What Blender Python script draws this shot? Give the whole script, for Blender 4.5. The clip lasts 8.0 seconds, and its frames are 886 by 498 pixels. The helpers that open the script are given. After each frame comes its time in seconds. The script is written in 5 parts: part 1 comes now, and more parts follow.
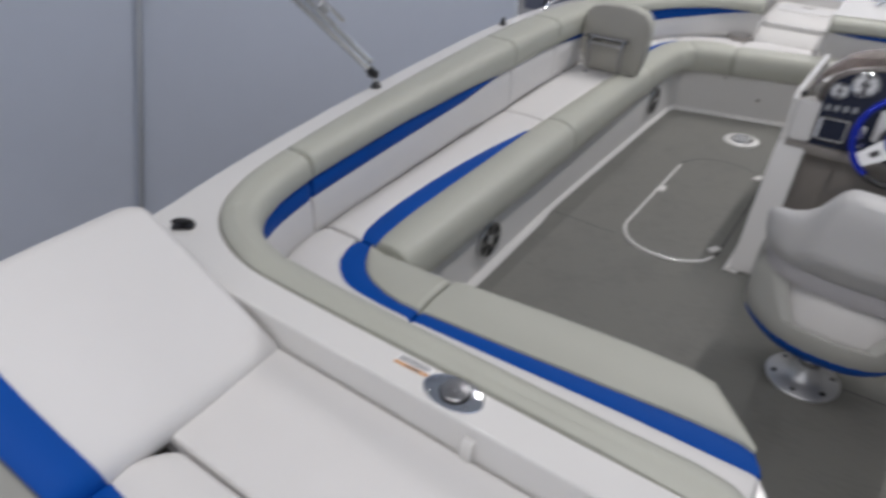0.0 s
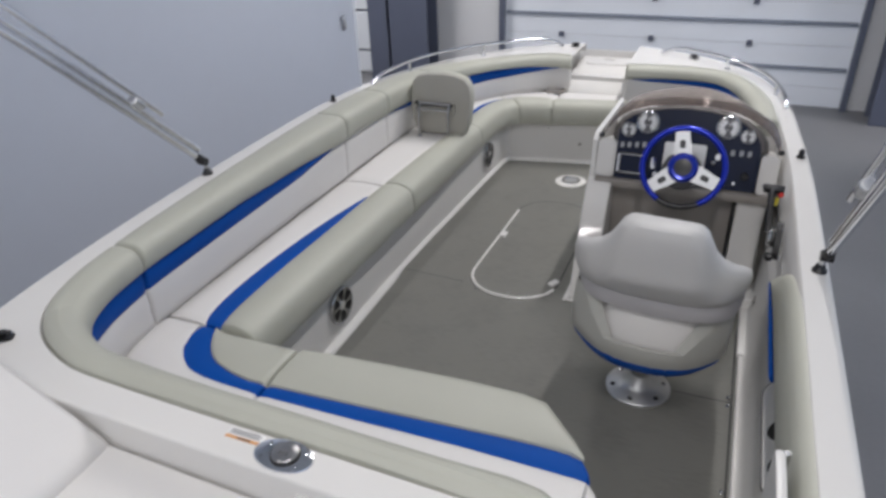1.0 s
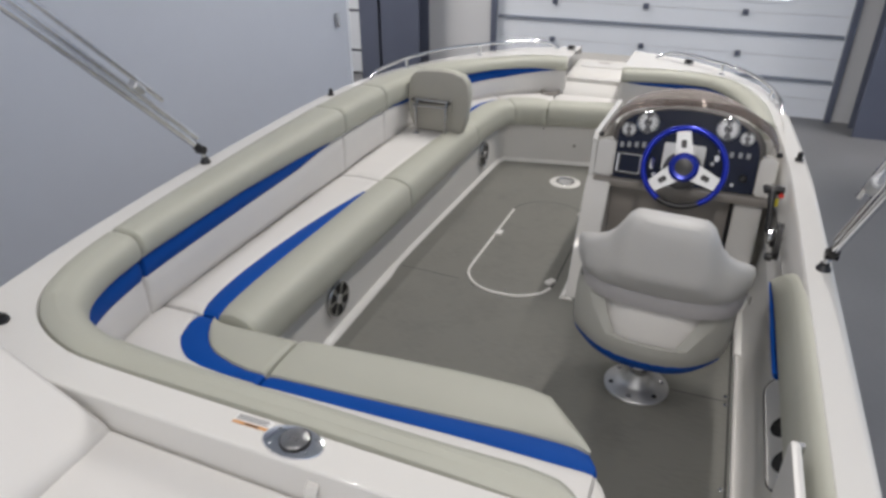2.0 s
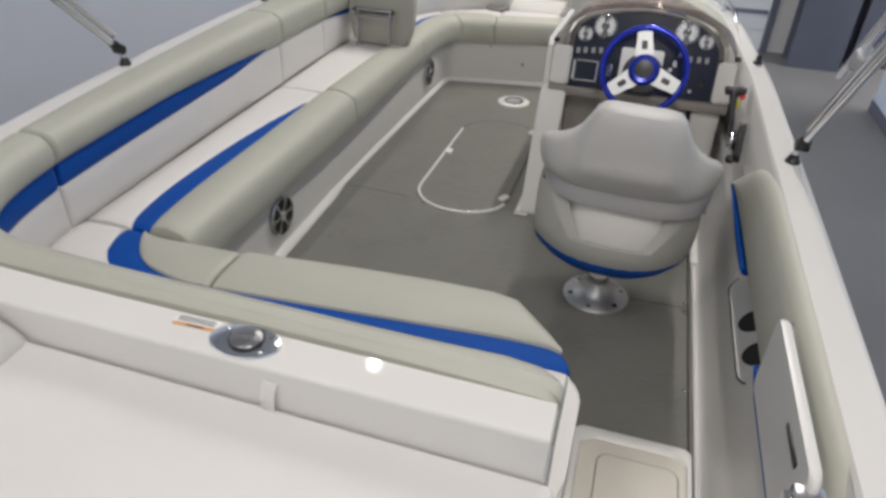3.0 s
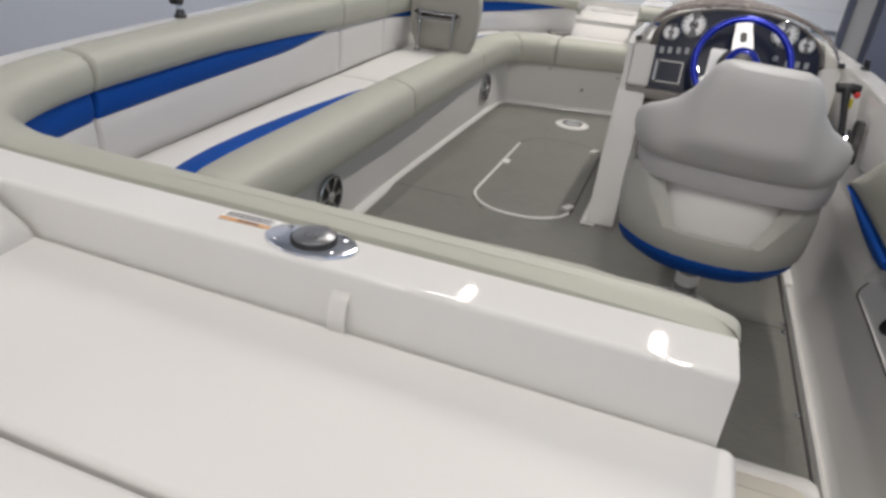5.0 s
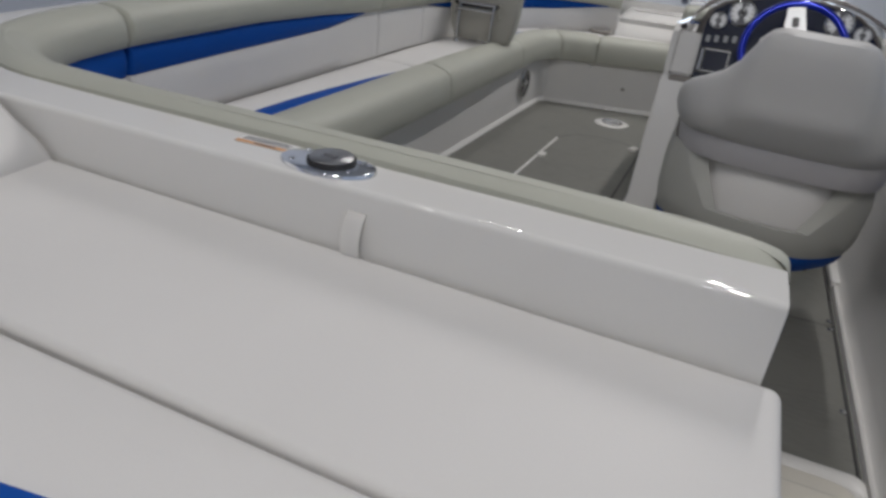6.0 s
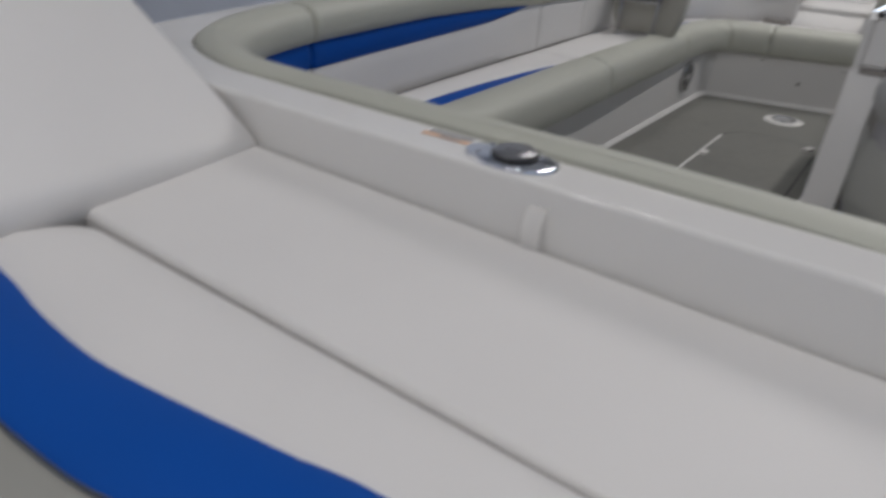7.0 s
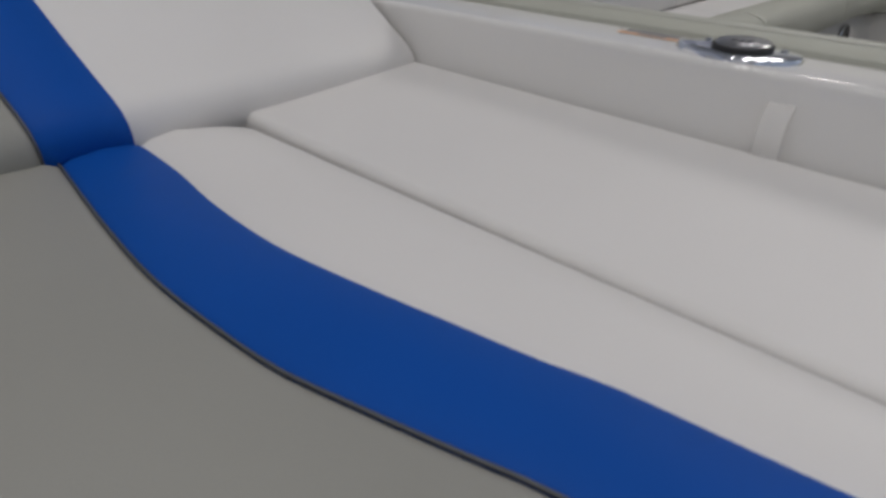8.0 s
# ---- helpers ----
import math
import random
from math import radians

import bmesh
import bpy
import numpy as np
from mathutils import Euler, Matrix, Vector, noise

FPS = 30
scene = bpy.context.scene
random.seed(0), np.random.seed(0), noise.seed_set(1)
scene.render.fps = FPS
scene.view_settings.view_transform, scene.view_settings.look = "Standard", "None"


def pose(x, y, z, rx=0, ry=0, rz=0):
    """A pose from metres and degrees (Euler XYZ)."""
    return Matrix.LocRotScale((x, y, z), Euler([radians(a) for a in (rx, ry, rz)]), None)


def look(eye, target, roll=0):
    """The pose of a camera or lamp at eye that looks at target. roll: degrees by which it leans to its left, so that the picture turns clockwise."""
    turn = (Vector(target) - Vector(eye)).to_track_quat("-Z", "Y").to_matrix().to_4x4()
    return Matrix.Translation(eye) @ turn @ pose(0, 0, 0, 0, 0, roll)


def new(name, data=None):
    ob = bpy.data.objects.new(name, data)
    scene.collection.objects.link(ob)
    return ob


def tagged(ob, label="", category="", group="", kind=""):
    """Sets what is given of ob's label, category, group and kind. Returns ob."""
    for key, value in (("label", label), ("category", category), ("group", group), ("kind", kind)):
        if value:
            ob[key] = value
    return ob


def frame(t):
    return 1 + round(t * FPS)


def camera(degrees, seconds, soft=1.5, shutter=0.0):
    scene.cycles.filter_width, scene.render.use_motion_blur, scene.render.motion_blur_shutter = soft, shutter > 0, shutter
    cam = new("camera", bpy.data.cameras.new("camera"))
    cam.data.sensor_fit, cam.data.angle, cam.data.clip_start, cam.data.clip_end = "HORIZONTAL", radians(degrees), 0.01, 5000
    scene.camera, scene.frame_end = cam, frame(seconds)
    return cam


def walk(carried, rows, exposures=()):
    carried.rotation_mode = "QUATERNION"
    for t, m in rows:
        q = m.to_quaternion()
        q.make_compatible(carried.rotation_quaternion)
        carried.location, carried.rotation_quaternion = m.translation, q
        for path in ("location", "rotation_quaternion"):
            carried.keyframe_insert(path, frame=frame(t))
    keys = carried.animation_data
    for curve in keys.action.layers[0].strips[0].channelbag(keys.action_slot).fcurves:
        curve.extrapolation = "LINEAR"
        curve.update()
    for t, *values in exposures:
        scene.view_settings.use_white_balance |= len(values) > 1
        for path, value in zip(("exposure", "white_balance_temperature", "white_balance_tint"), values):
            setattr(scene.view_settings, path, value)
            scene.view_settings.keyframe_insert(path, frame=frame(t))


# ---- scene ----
cam = camera(67.6, 8.0, soft=3.0, shutter=0.5)
PATH = [
    (0, (0.59, -0.716, 1.711), (-0.36, 0.628, 0.576), 0.4),
    (0.5, (0.71, -0.722, 1.738), (-0.065, 0.799, 0.696), 0.7),
    (1, (0.799, -0.716, 1.751), (0.085, 0.881, 0.781), -2.1),
    (1.2, (0.808, -0.723, 1.748), (0.122, 0.9, 0.802), -1.5),
    (2.3, (0.704, -0.75, 1.665), (0.061, 0.877, 0.695), 0.8),
    (2.5, (0.693, -0.748, 1.625), (0.119, 0.869, 0.597), 0.7),
    (3, (0.658, -0.711, 1.521), (0.197, 0.895, 0.423), 2.0),
    (3.5, (0.644, -0.693, 1.39), (0.218, 0.984, 0.387), 4.7),
    (4, (0.534, -0.684, 1.289), (0.098, 1.002, 0.306), 4.8),
    (4.2, (0.498, -0.674, 1.267), (-0.013, 0.984, 0.271), 3.6),
    (5.5, (0.498, -0.65, 1.063), (-0.076, 1.042, 0.165), 5.7),
    (6, (0.524, -0.646, 1.018), (-0.135, 1.012, 0.116), 5.9),
    (6.5, (0.547, -0.671, 1.084), (-0.288, 0.928, 0.219), 5.0),
    (7, (0.483, -0.688, 1.024), (-0.52, 0.757, 0.072), 3.1),
    (7.5, (0.392, -0.713, 0.959), (-0.725, 0.585, -0.075), 4.0),
    (8, (0.355, -0.712, 0.877), (-0.859, 0.552, -0.111), 0.6),
]
walk(cam, [(t, look(eye, target, roll)) for t, eye, target, roll in PATH],
     [(0, -0.12, 6300, 12), (0.5, -0.10, 6300, 12), (1.2, 0.07, 6400, 11), (2.3, 0.06, 6680, 10), (4.2, 0.14, 6740, 10), (5.5, -0.04, 6720, 10.5), (6, -0.49, 6430, 10), (6.5, -0.54, 6330, 11), (7.2, -0.60, 6400, 11), (8, -0.63, 6450, 11)])

# ---- world and lights ----
world = bpy.data.worlds.new("sky")
scene.world = world
world.use_nodes = True
wn = world.node_tree
sky = wn.nodes.new("ShaderNodeTexSky")
sky.sky_type, sky.sun_disc = "NISHITA", False
sky.sun_elevation, sky.sun_rotation = radians(40), radians(150)
wn.nodes["Background"].inputs["Strength"].default_value = 0.15
wn.links.new(sky.outputs["Color"], wn.nodes["Background"].inputs["Color"])
scene.view_settings.exposure = 0.0

FLOOR_Z, CEIL_Z = -1.0, 4.1
LAMP_POWER = 40.0


def ceiling_lamp_light(x, y, power):
    d = bpy.data.lights.new("tube_light", "AREA")
    d.shape, d.size, d.size_y, d.energy, d.color = "RECTANGLE", 0.085, 2.0, power, (1.0, 0.96, 0.93)
    o = new("tube_light", d)
    o.matrix_world = pose(x, y, CEIL_Z - 0.24)


# Only the y 4.15 pair is inferred from deck reflections; the rest are added.
LAMPS = [(x, y) for x in (-1.05, 0.87) for y in (-6.5, -1.2, 4.15)] + [(4.7, 7.4), (-4.6, 6.6), (4.2, 3.4)]
for lx, ly in LAMPS:
    # Unequal powers, tuned to dim the port side and lift the far hall.
    ceiling_lamp_light(lx, ly, LAMP_POWER * (5.0 if ly > 6 else 2.4 if lx > 3 else (1.55 if lx > 0 else 0.52 if ly > 0 else 0.34) * (1.15 if -3 < ly < 3 else 1.65)))


# ---- materials ----
def material(name, base, rough=0.5, metal=0.0, vary=0.06, scale=8.0, grain=220.0, bump=0.15, depth=0.0006, coat=0.0, tint=None):
    m = bpy.data.materials.new(name)
    m.use_nodes = True
    nt = m.node_tree
    b = nt.nodes["Principled BSDF"]
    b.inputs["Roughness"].default_value, b.inputs["Metallic"].default_value = rough, metal
    b.inputs["Coat Weight"].default_value, b.inputs["Coat Roughness"].default_value = coat, 0.08
    tc = nt.nodes.new("ShaderNodeTexCoord")
    big, small = nt.nodes.new("ShaderNodeTexNoise"), nt.nodes.new("ShaderNodeTexNoise")
    big.inputs["Scale"].default_value, big.inputs["Detail"].default_value = scale, 4
    small.inputs["Scale"].default_value, small.inputs["Detail"].default_value = grain, 3
    ramp = nt.nodes.new("ShaderNodeMix")
    ramp.data_type = "RGBA"
    other = tint or tuple(c * (1 - 2.2 * vary) for c in base)
    ramp.inputs["A"].default_value, ramp.inputs["B"].default_value = (*other, 1), (*(min(1, c * (1 + vary)) for c in base), 1)
    add = nt.nodes.new("ShaderNodeMath")
    add.operation = "MULTIPLY_ADD"
    add.inputs[1].default_value = 0.35
    rr = nt.nodes.new("ShaderNodeMapRange")
    rr.inputs["To Min"].default_value, rr.inputs["To Max"].default_value = max(0.02, rough * 0.85), min(1, rough * 1.2)
    bu = nt.nodes.new("ShaderNodeBump")
    bu.inputs["Strength"].default_value, bu.inputs["Distance"].default_value = bump, depth
    for n in (big, small):
        nt.links.new(tc.outputs["Object"], n.inputs["Vector"])
    nt.links.new(small.outputs["Fac"], add.inputs[0])
    nt.links.new(big.outputs["Fac"], add.inputs[2])
    nt.links.new(add.outputs[0], ramp.inputs["Factor"])
    nt.links.new(ramp.outputs["Result"], b.inputs["Base Color"])
    nt.links.new(big.outputs["Fac"], rr.inputs["Value"])
    nt.links.new(rr.outputs["Result"], b.inputs["Roughness"])
    if bump > 0:
        nt.links.new(small.outputs["Fac"], bu.inputs["Height"])
        nt.links.new(bu.outputs["Normal"], b.inputs["Normal"])
    return m


SIDE_PAINT = material("light_blue_wall_panel", (0.55, 0.66, 0.82), 0.35, vary=0.03, scale=0.8, grain=8, bump=0.05)


def plain(name, base, rough=0.5, metal=0.0):
    return material(name, base, rough, metal, vary=0.02, bump=0.0)


GEL = material("white_gelcoat", (0.68, 0.67, 0.648), 0.045, vary=0.02, scale=3, bump=0.0)
GEL_SATIN = material("satin_gelcoat", (0.66, 0.65, 0.63), 0.36, vary=0.03, scale=4, bump=0.05)
BACK_SHELL = material("taupe_grey_vinyl", (0.37, 0.36, 0.32), 0.5, vary=0.04, grain=420, bump=0.3, depth=0.0004)
CREAM = material("cream_nonskid", (0.66, 0.63, 0.56), 0.5, vary=0.04, grain=500, bump=0.5, depth=0.001)
V_WHITE = material("white_vinyl", (0.66, 0.647, 0.63), 0.5, vary=0.025, scale=5, grain=420, bump=0.25, depth=0.0004)
V_GREY = material("grey_vinyl", (0.43, 0.434, 0.375), 0.5, vary=0.04, scale=5, grain=420, bump=0.3, depth=0.0004)
# grey vinyl darkened so the rear pads carry shade in their colour
V_PAD = material("shaded_grey_vinyl", (0.28, 0.278, 0.252), 0.52, vary=0.04, scale=5, grain=420, bump=0.3, depth=0.0004)
V_TUB = material("neutral_grey_vinyl", (0.40, 0.40, 0.37), 0.5, vary=0.04, scale=5, grain=420, bump=0.3, depth=0.0004)
V_HELM = material("helm_vinyl", (0.50, 0.495, 0.485), 0.5, vary=0.03, scale=5, grain=420, bump=0.3, depth=0.0004)
V_BLUE = material("blue_vinyl", (0.003, 0.065, 0.325), 0.55, vary=0.05, scale=6, grain=420, bump=0.3, depth=0.0004)
V_BLUE.node_tree.nodes["Principled BSDF"].inputs["Specular IOR Level"].default_value = 0.12
# dark colour of the bead that draws the shadow line in the sun pad seams
SEAM_SHADE = plain("seam_shade_grey", (0.07, 0.075, 0.08), 0.5)
CARPET = material("woven_vinyl_floor", (0.138, 0.138, 0.125), 0.8, vary=0.20, scale=5, grain=170, bump=0.6, depth=0.0015)


def weave(m, around, along):
    """Stretch the fine grain of a material into threads that run across the boat."""
    nt = m.node_tree
    fine = [n for n in nt.nodes if n.type == "TEX_NOISE"][1]
    mp = nt.nodes.new("ShaderNodeMapping")
    mp.inputs["Scale"].default_value = (around, along, 1.0)
    tc = [n for n in nt.nodes if n.type == "TEX_COORD"][0]
    nt.links.new(tc.outputs["Object"], mp.inputs["Vector"])
    nt.links.new(mp.outputs["Vector"], fine.inputs["Vector"])
    [n for n in nt.nodes if n.type == "MATH"][0].inputs[1].default_value = 0.9


weave(CARPET, 0.12, 0.7)
STRAPW = material("white_webbing", (0.90, 0.89, 0.87), 0.6, vary=0.04, grain=700, bump=0.5, depth=0.0005)
CHROME = plain("chrome", (0.72, 0.73, 0.75), 0.09, 1.0)
POLISHED = plain("polished_alloy", (0.88, 0.89, 0.92), 0.11, 1.0)
STEEL = plain("brushed_steel", (0.55, 0.55, 0.56), 0.25, 1.0)
SPOKE = material("satin_silver", (0.52, 0.53, 0.54), 0.38, 0.65, vary=0.05, bump=0.1)
ALU = material("cast_aluminium", (0.62, 0.63, 0.64), 0.4, 0.9, vary=0.05, bump=0.1)
BLACK = plain("black_plastic", (0.012, 0.012, 0.014), 0.35)
SHELL = material("lilac_grey_shell", (0.43, 0.42, 0.43), 0.4, vary=0.03, bump=0.05)
DASH = material("dark_blue_dash", (0.010, 0.015, 0.036), 0.25, vary=0.05, bump=0.0)
DASH.node_tree.nodes["Principled BSDF"].inputs["Specular IOR Level"].default_value = 0.2
COWL = material("dark_taupe_cowl", (0.12, 0.108, 0.10), 0.6, vary=0.06)
KICK = material("taupe_panel", (0.27, 0.25, 0.23), 0.55, vary=0.06)
BLUE_PAINT = plain("blue_anodised", (0.006, 0.024, 0.40), 0.2, 0.45)
BLUE_HUB = plain("deep_blue_anodised", (0.004, 0.022, 0.34), 0.2, 0.3)
DIAL = plain("dial_face", (0.10, 0.10, 0.11), 0.3)
SCALE = plain("silver_dial_scale", (0.62, 0.63, 0.64), 0.3, 0.3)
GUNMETAL = plain("dull_gunmetal", (0.36, 0.36, 0.365), 0.28, 0.9)
DULL_STEEL = plain("dull_polished_steel", (0.47, 0.47, 0.475), 0.24, 1.0)
YELLOW = plain("yellow_plastic", (0.55, 0.48, 0.04), 0.4)
RED = plain("red_plastic", (0.6, 0.03, 0.02), 0.35)
ORANGE = plain("orange_print", (0.60, 0.31, 0.13), 0.5)
PRINT = plain("grey_print", (0.16, 0.16, 0.17), 0.5)
SWITCH = plain("light_grey_switch", (0.30, 0.31, 0.33), 0.4)
PAPER = plain("white_label", (0.78, 0.78, 0.77), 0.4)
CONCRETE = material("concrete_floor", (0.155, 0.158, 0.170), 0.5, vary=0.12, scale=1.2, grain=30, bump=0.15)
WALL_PAINT = material("pale_blue_wall_panel", (0.56, 0.60, 0.68), 0.32, vary=0.03, scale=0.8, grain=8, bump=0.05)
WALL_GREY = material("light_grey_wall", (0.66, 0.67, 0.69), 0.5, vary=0.04, scale=0.8)
STEEL_BLUE = material("slate_blue_steel_paint", (0.105, 0.12, 0.17), 0.45, vary=0.06, scale=2)
STRUT = material("grey_steel_strut", (0.24, 0.27, 0.33), 0.45, vary=0.05, scale=2)
DOOR_WHITE = material("white_door_panel", (0.80, 0.84, 0.90), 0.4, vary=0.03, scale=1)
RUBBER = plain("black_rubber", (0.02, 0.02, 0.022), 0.7)
CONE = plain("black_cone", (0.006, 0.006, 0.007), 0.9)
CEIL = material("white_ceiling", (0.6, 0.62, 0.64), 0.7, vary=0.03, scale=1)
CARD = material("brown_cardboard", (0.28, 0.20, 0.12), 0.8, vary=0.08)


def glass(name, colour, rough=0.02, clear=0.9):
    m = bpy.data.materials.new(name)
    m.use_nodes = True
    nt = m.node_tree
    b = nt.nodes["Principled BSDF"]
    b.inputs["Base Color"].default_value = (*colour, 1)
    b.inputs["Roughness"].default_value = rough
    b.inputs["Transmission Weight"].default_value = clear
    b.inputs["IOR"].default_value = 1.2
    return m


SMOKED = glass("smoked_acrylic", (0.44, 0.375, 0.345), 0.05, 0.85)
PANE = glass("window_pane", (0.95, 0.97, 1.0), 0.02, 1.0)


# ---- mesh helpers ----
def part(name, bm, mat, parent=None, label="", smooth=True, tidy=True):
    if tidy:
        bmesh.ops.recalc_face_normals(bm, faces=bm.faces)
    me = bpy.data.meshes.new(name)
    bm.to_mesh(me)
    bm.free()
    me.materials.append(mat)
    if smooth:
        me.shade_smooth()
        me.set_sharp_from_angle(angle=radians(38))
    o = new(name, me)
    if parent:
        o.parent = parent
        o.matrix_parent_inverse = parent.matrix_basis.inverted()
    if label:
        o["label"] = label
    return o


def thing(name, at, label, category, group="", kind=""):
    e = new(name)
    e.empty_display_size = 0.05
    e.matrix_basis = Matrix.Translation(at)
    return tagged(e, label, category, group, kind)


def B():
    return bmesh.new()


def box(bm, x0, x1, y0, y1, z0, z1, bevel=0.0, seg=2):
    r = bmesh.ops.create_cube(bm, size=1.0, matrix=Matrix.Translation(((x0 + x1) / 2, (y0 + y1) / 2, (z0 + z1) / 2)) @ Matrix.Diagonal((x1 - x0, y1 - y0, z1 - z0, 1)))
    if bevel:
        es = list({e for v in r["verts"] for e in v.link_edges})
        bmesh.ops.bevel(bm, geom=es, offset=bevel, segments=seg, affect="EDGES", profile=0.5)
    return bm


def grid(bm, rows, wrap=False, caps=False):
    """Quads between rows of points; wrap closes each row to a ring, caps fill the first and last ring."""
    vs = [[bm.verts.new(p) for p in r] for r in rows]
    n = len(vs[0])
    for a, b in zip(vs, vs[1:]):
        for j in range(n if wrap else n - 1):
            k = (j + 1) % n
            bm.faces.new((a[j], a[k], b[k], b[j]))
    if caps:
        bm.faces.new(vs[0])
        bm.faces.new(vs[-1][::-1])
    return bm


def spline(pts, t):
    """A smooth curve through the points, at parameter t counted in points."""
    n = len(pts)
    i = min(max(int(t), 0), n - 2)
    u = t - i
    p0, p1, p2, p3 = (Vector(pts[min(max(k, 0), n - 1)]) for k in (i - 1, i, i + 1, i + 2))
    return 0.5 * (2 * p1 + (p2 - p0) * u + (2 * p0 - 5 * p1 + 4 * p2 - p3) * u * u + (3 * p1 - p0 - 3 * p2 + p3) * u ** 3)


def lerp(tab, t):
    return float(np.interp(t, [a for a, _ in tab], [b for _, b in tab]))


def curve_at(tab, x):
    """A smooth curve through a table of pairs, at x."""
    i = min(max(sum(a <= x for a, _ in tab) - 1, 0), len(tab) - 2)
    (x0, y0), (x1, y1) = tab[i], tab[i + 1]
    h = x1 - x0
    a, b = tab[max(i - 1, 0)], tab[min(i + 2, len(tab) - 1)]
    m0, m1 = (y1 - a[1]) / (x1 - a[0]) * h, (b[1] - y0) / (b[0] - x0) * h
    u = (min(max(x, x0), x1) - x0) / h
    return y0 * (1 + 2 * u) * (1 - u) ** 2 + m0 * u * (1 - u) ** 2 + y1 * u * u * (3 - 2 * u) + m1 * u * u * (u - 1)


def tube(bm, pts, r, n=10, caps=True):
    pts = [Vector(p) for p in pts]
    rows = []
    side = None
    for i, p in enumerate(pts):
        d = (pts[min(i + 1, len(pts) - 1)] - pts[max(i - 1, 0)]).normalized()
        if side is None:
            side = d.cross(Vector((0.31, 0.17, 0.93))).normalized()
        side = (side - d * side.dot(d)).normalized()
        up = d.cross(side)
        rr = r[i] if isinstance(r, (list, tuple)) else r
        rows.append([p + rr * (math.cos(a) * side + math.sin(a) * up) for a in (2 * math.pi * k / n for k in range(n))])
    return grid(bm, rows, True, caps)


def lathe(bm, prof, m=None, n=32):
    """Turns a profile of (radius, height) about z, then places it by m."""
    m = m or Matrix()
    rows = [[m @ Vector((r * math.cos(a), r * math.sin(a), z)) for a in (2 * math.pi * k / n for k in range(n))] for r, z in prof]
    return grid(bm, rows, True, True)


def prism(bm, outline, m, z0, z1):
    """A plate with a plan outline, from z0 to z1 in the frame m."""
    return grid(bm, [[m @ Vector((x, y, z)) for x, y in outline] for z in (z0, z1)], True, True)


def rounded(x0, x1, y0, y1, r, n=6):
    out = []
    for cx, cy, a0 in ((x1 - r, y1 - r, 0), (x0 + r, y1 - r, 90), (x0 + r, y0 + r, 180), (x1 - r, y0 + r, 270)):
        out += [(cx + r * math.cos(radians(a0 + 90 * k / n)), cy + r * math.sin(radians(a0 + 90 * k / n))) for k in range(n + 1)]
    return out


def pillow(bm, outline, z0, z1, r=0.03, crown=0.006, m=None):
    """A cushion with a plan outline (convex): straight sides, rounded upper edge, slight crown."""
    m = m or Matrix()
    cx, cy = (sum(p[k] for p in outline) / len(outline) for k in (0, 1))
    rows = []

    def inset(d):
        pts = []
        n = len(outline)
        for i, (x, y) in enumerate(outline):
            (xa, ya), (xb, yb) = outline[i - 1], outline[(i + 1) % n]
            tx, ty = xb - xa, yb - ya
            k = math.hypot(tx, ty) or 1
            nx, ny = -ty / k, tx / k
            if nx * (cx - x) + ny * (cy - y) < 0:
                nx, ny = -nx, -ny
            pts.append((x + nx * d, y + ny * d))
        return pts
    rows.append([m @ Vector((x, y, z0)) for x, y in inset(0.004)])
    for a in range(0, 91, 18):
        d, z = r * (1 - math.cos(radians(a))), z1 - crown - r + r * math.sin(radians(a))
        rows.append([m @ Vector((x, y, z)) for x, y in inset(d)])
    for f in (0.75, 0.5, 0.25):
        base = inset(r)
        rows.append([m @ Vector((cx + (x - cx) * f, cy + (y - cy) * f, z1 - crown * f * f)) for x, y in base])
    return grid(bm, rows, True, True)


# ---- the hall ----
def hall():
    bm = box(B(), -9, 9.5, -9, 10.5, FLOOR_Z - 0.15, FLOOR_Z)
    tagged(part("floor", bm, CONCRETE, smooth=False), "grey worn concrete floor of the hall", "floor", kind="structure")
    bm = box(B(), -9, 9.5, -9, 10.5, CEIL_Z, CEIL_Z + 0.15)
    tagged(part("ceiling", bm, CEIL, smooth=False), "white hall ceiling", "ceiling", kind="structure")
    # end wall with the door opening
    bm = box(B(), -9, -2.42, 9.0, 9.2, FLOOR_Z, CEIL_Z)
    box(bm, 2.18, 9.5, 9.0, 9.2, FLOOR_Z, CEIL_Z)
    box(bm, -2.42, 2.18, 9.0, 9.2, 2.6, CEIL_Z)
    tagged(part("wall_north", bm, WALL_GREY, smooth=False), "light grey end wall of the hall", "wall", kind="structure")
    bm = box(B(), -9, 9.5, -9.2, -9, FLOOR_Z, CEIL_Z)
    tagged(part("wall_south", bm, WALL_GREY, smooth=False), "light grey rear wall of the hall", "wall", kind="structure")
    bm = box(B(), -9.2, -9, -9, 9.2, FLOOR_Z, CEIL_Z)
    tagged(part("wall_west", bm, WALL_GREY, smooth=False), "light grey side wall of the hall", "wall", kind="structure")
    bm = box(B(), 9.5, 9.7, -9, 9.2, FLOOR_Z, CEIL_Z)
    tagged(part("wall_east", bm, WALL_GREY, smooth=False), "light grey side wall of the hall", "wall", kind="structure")


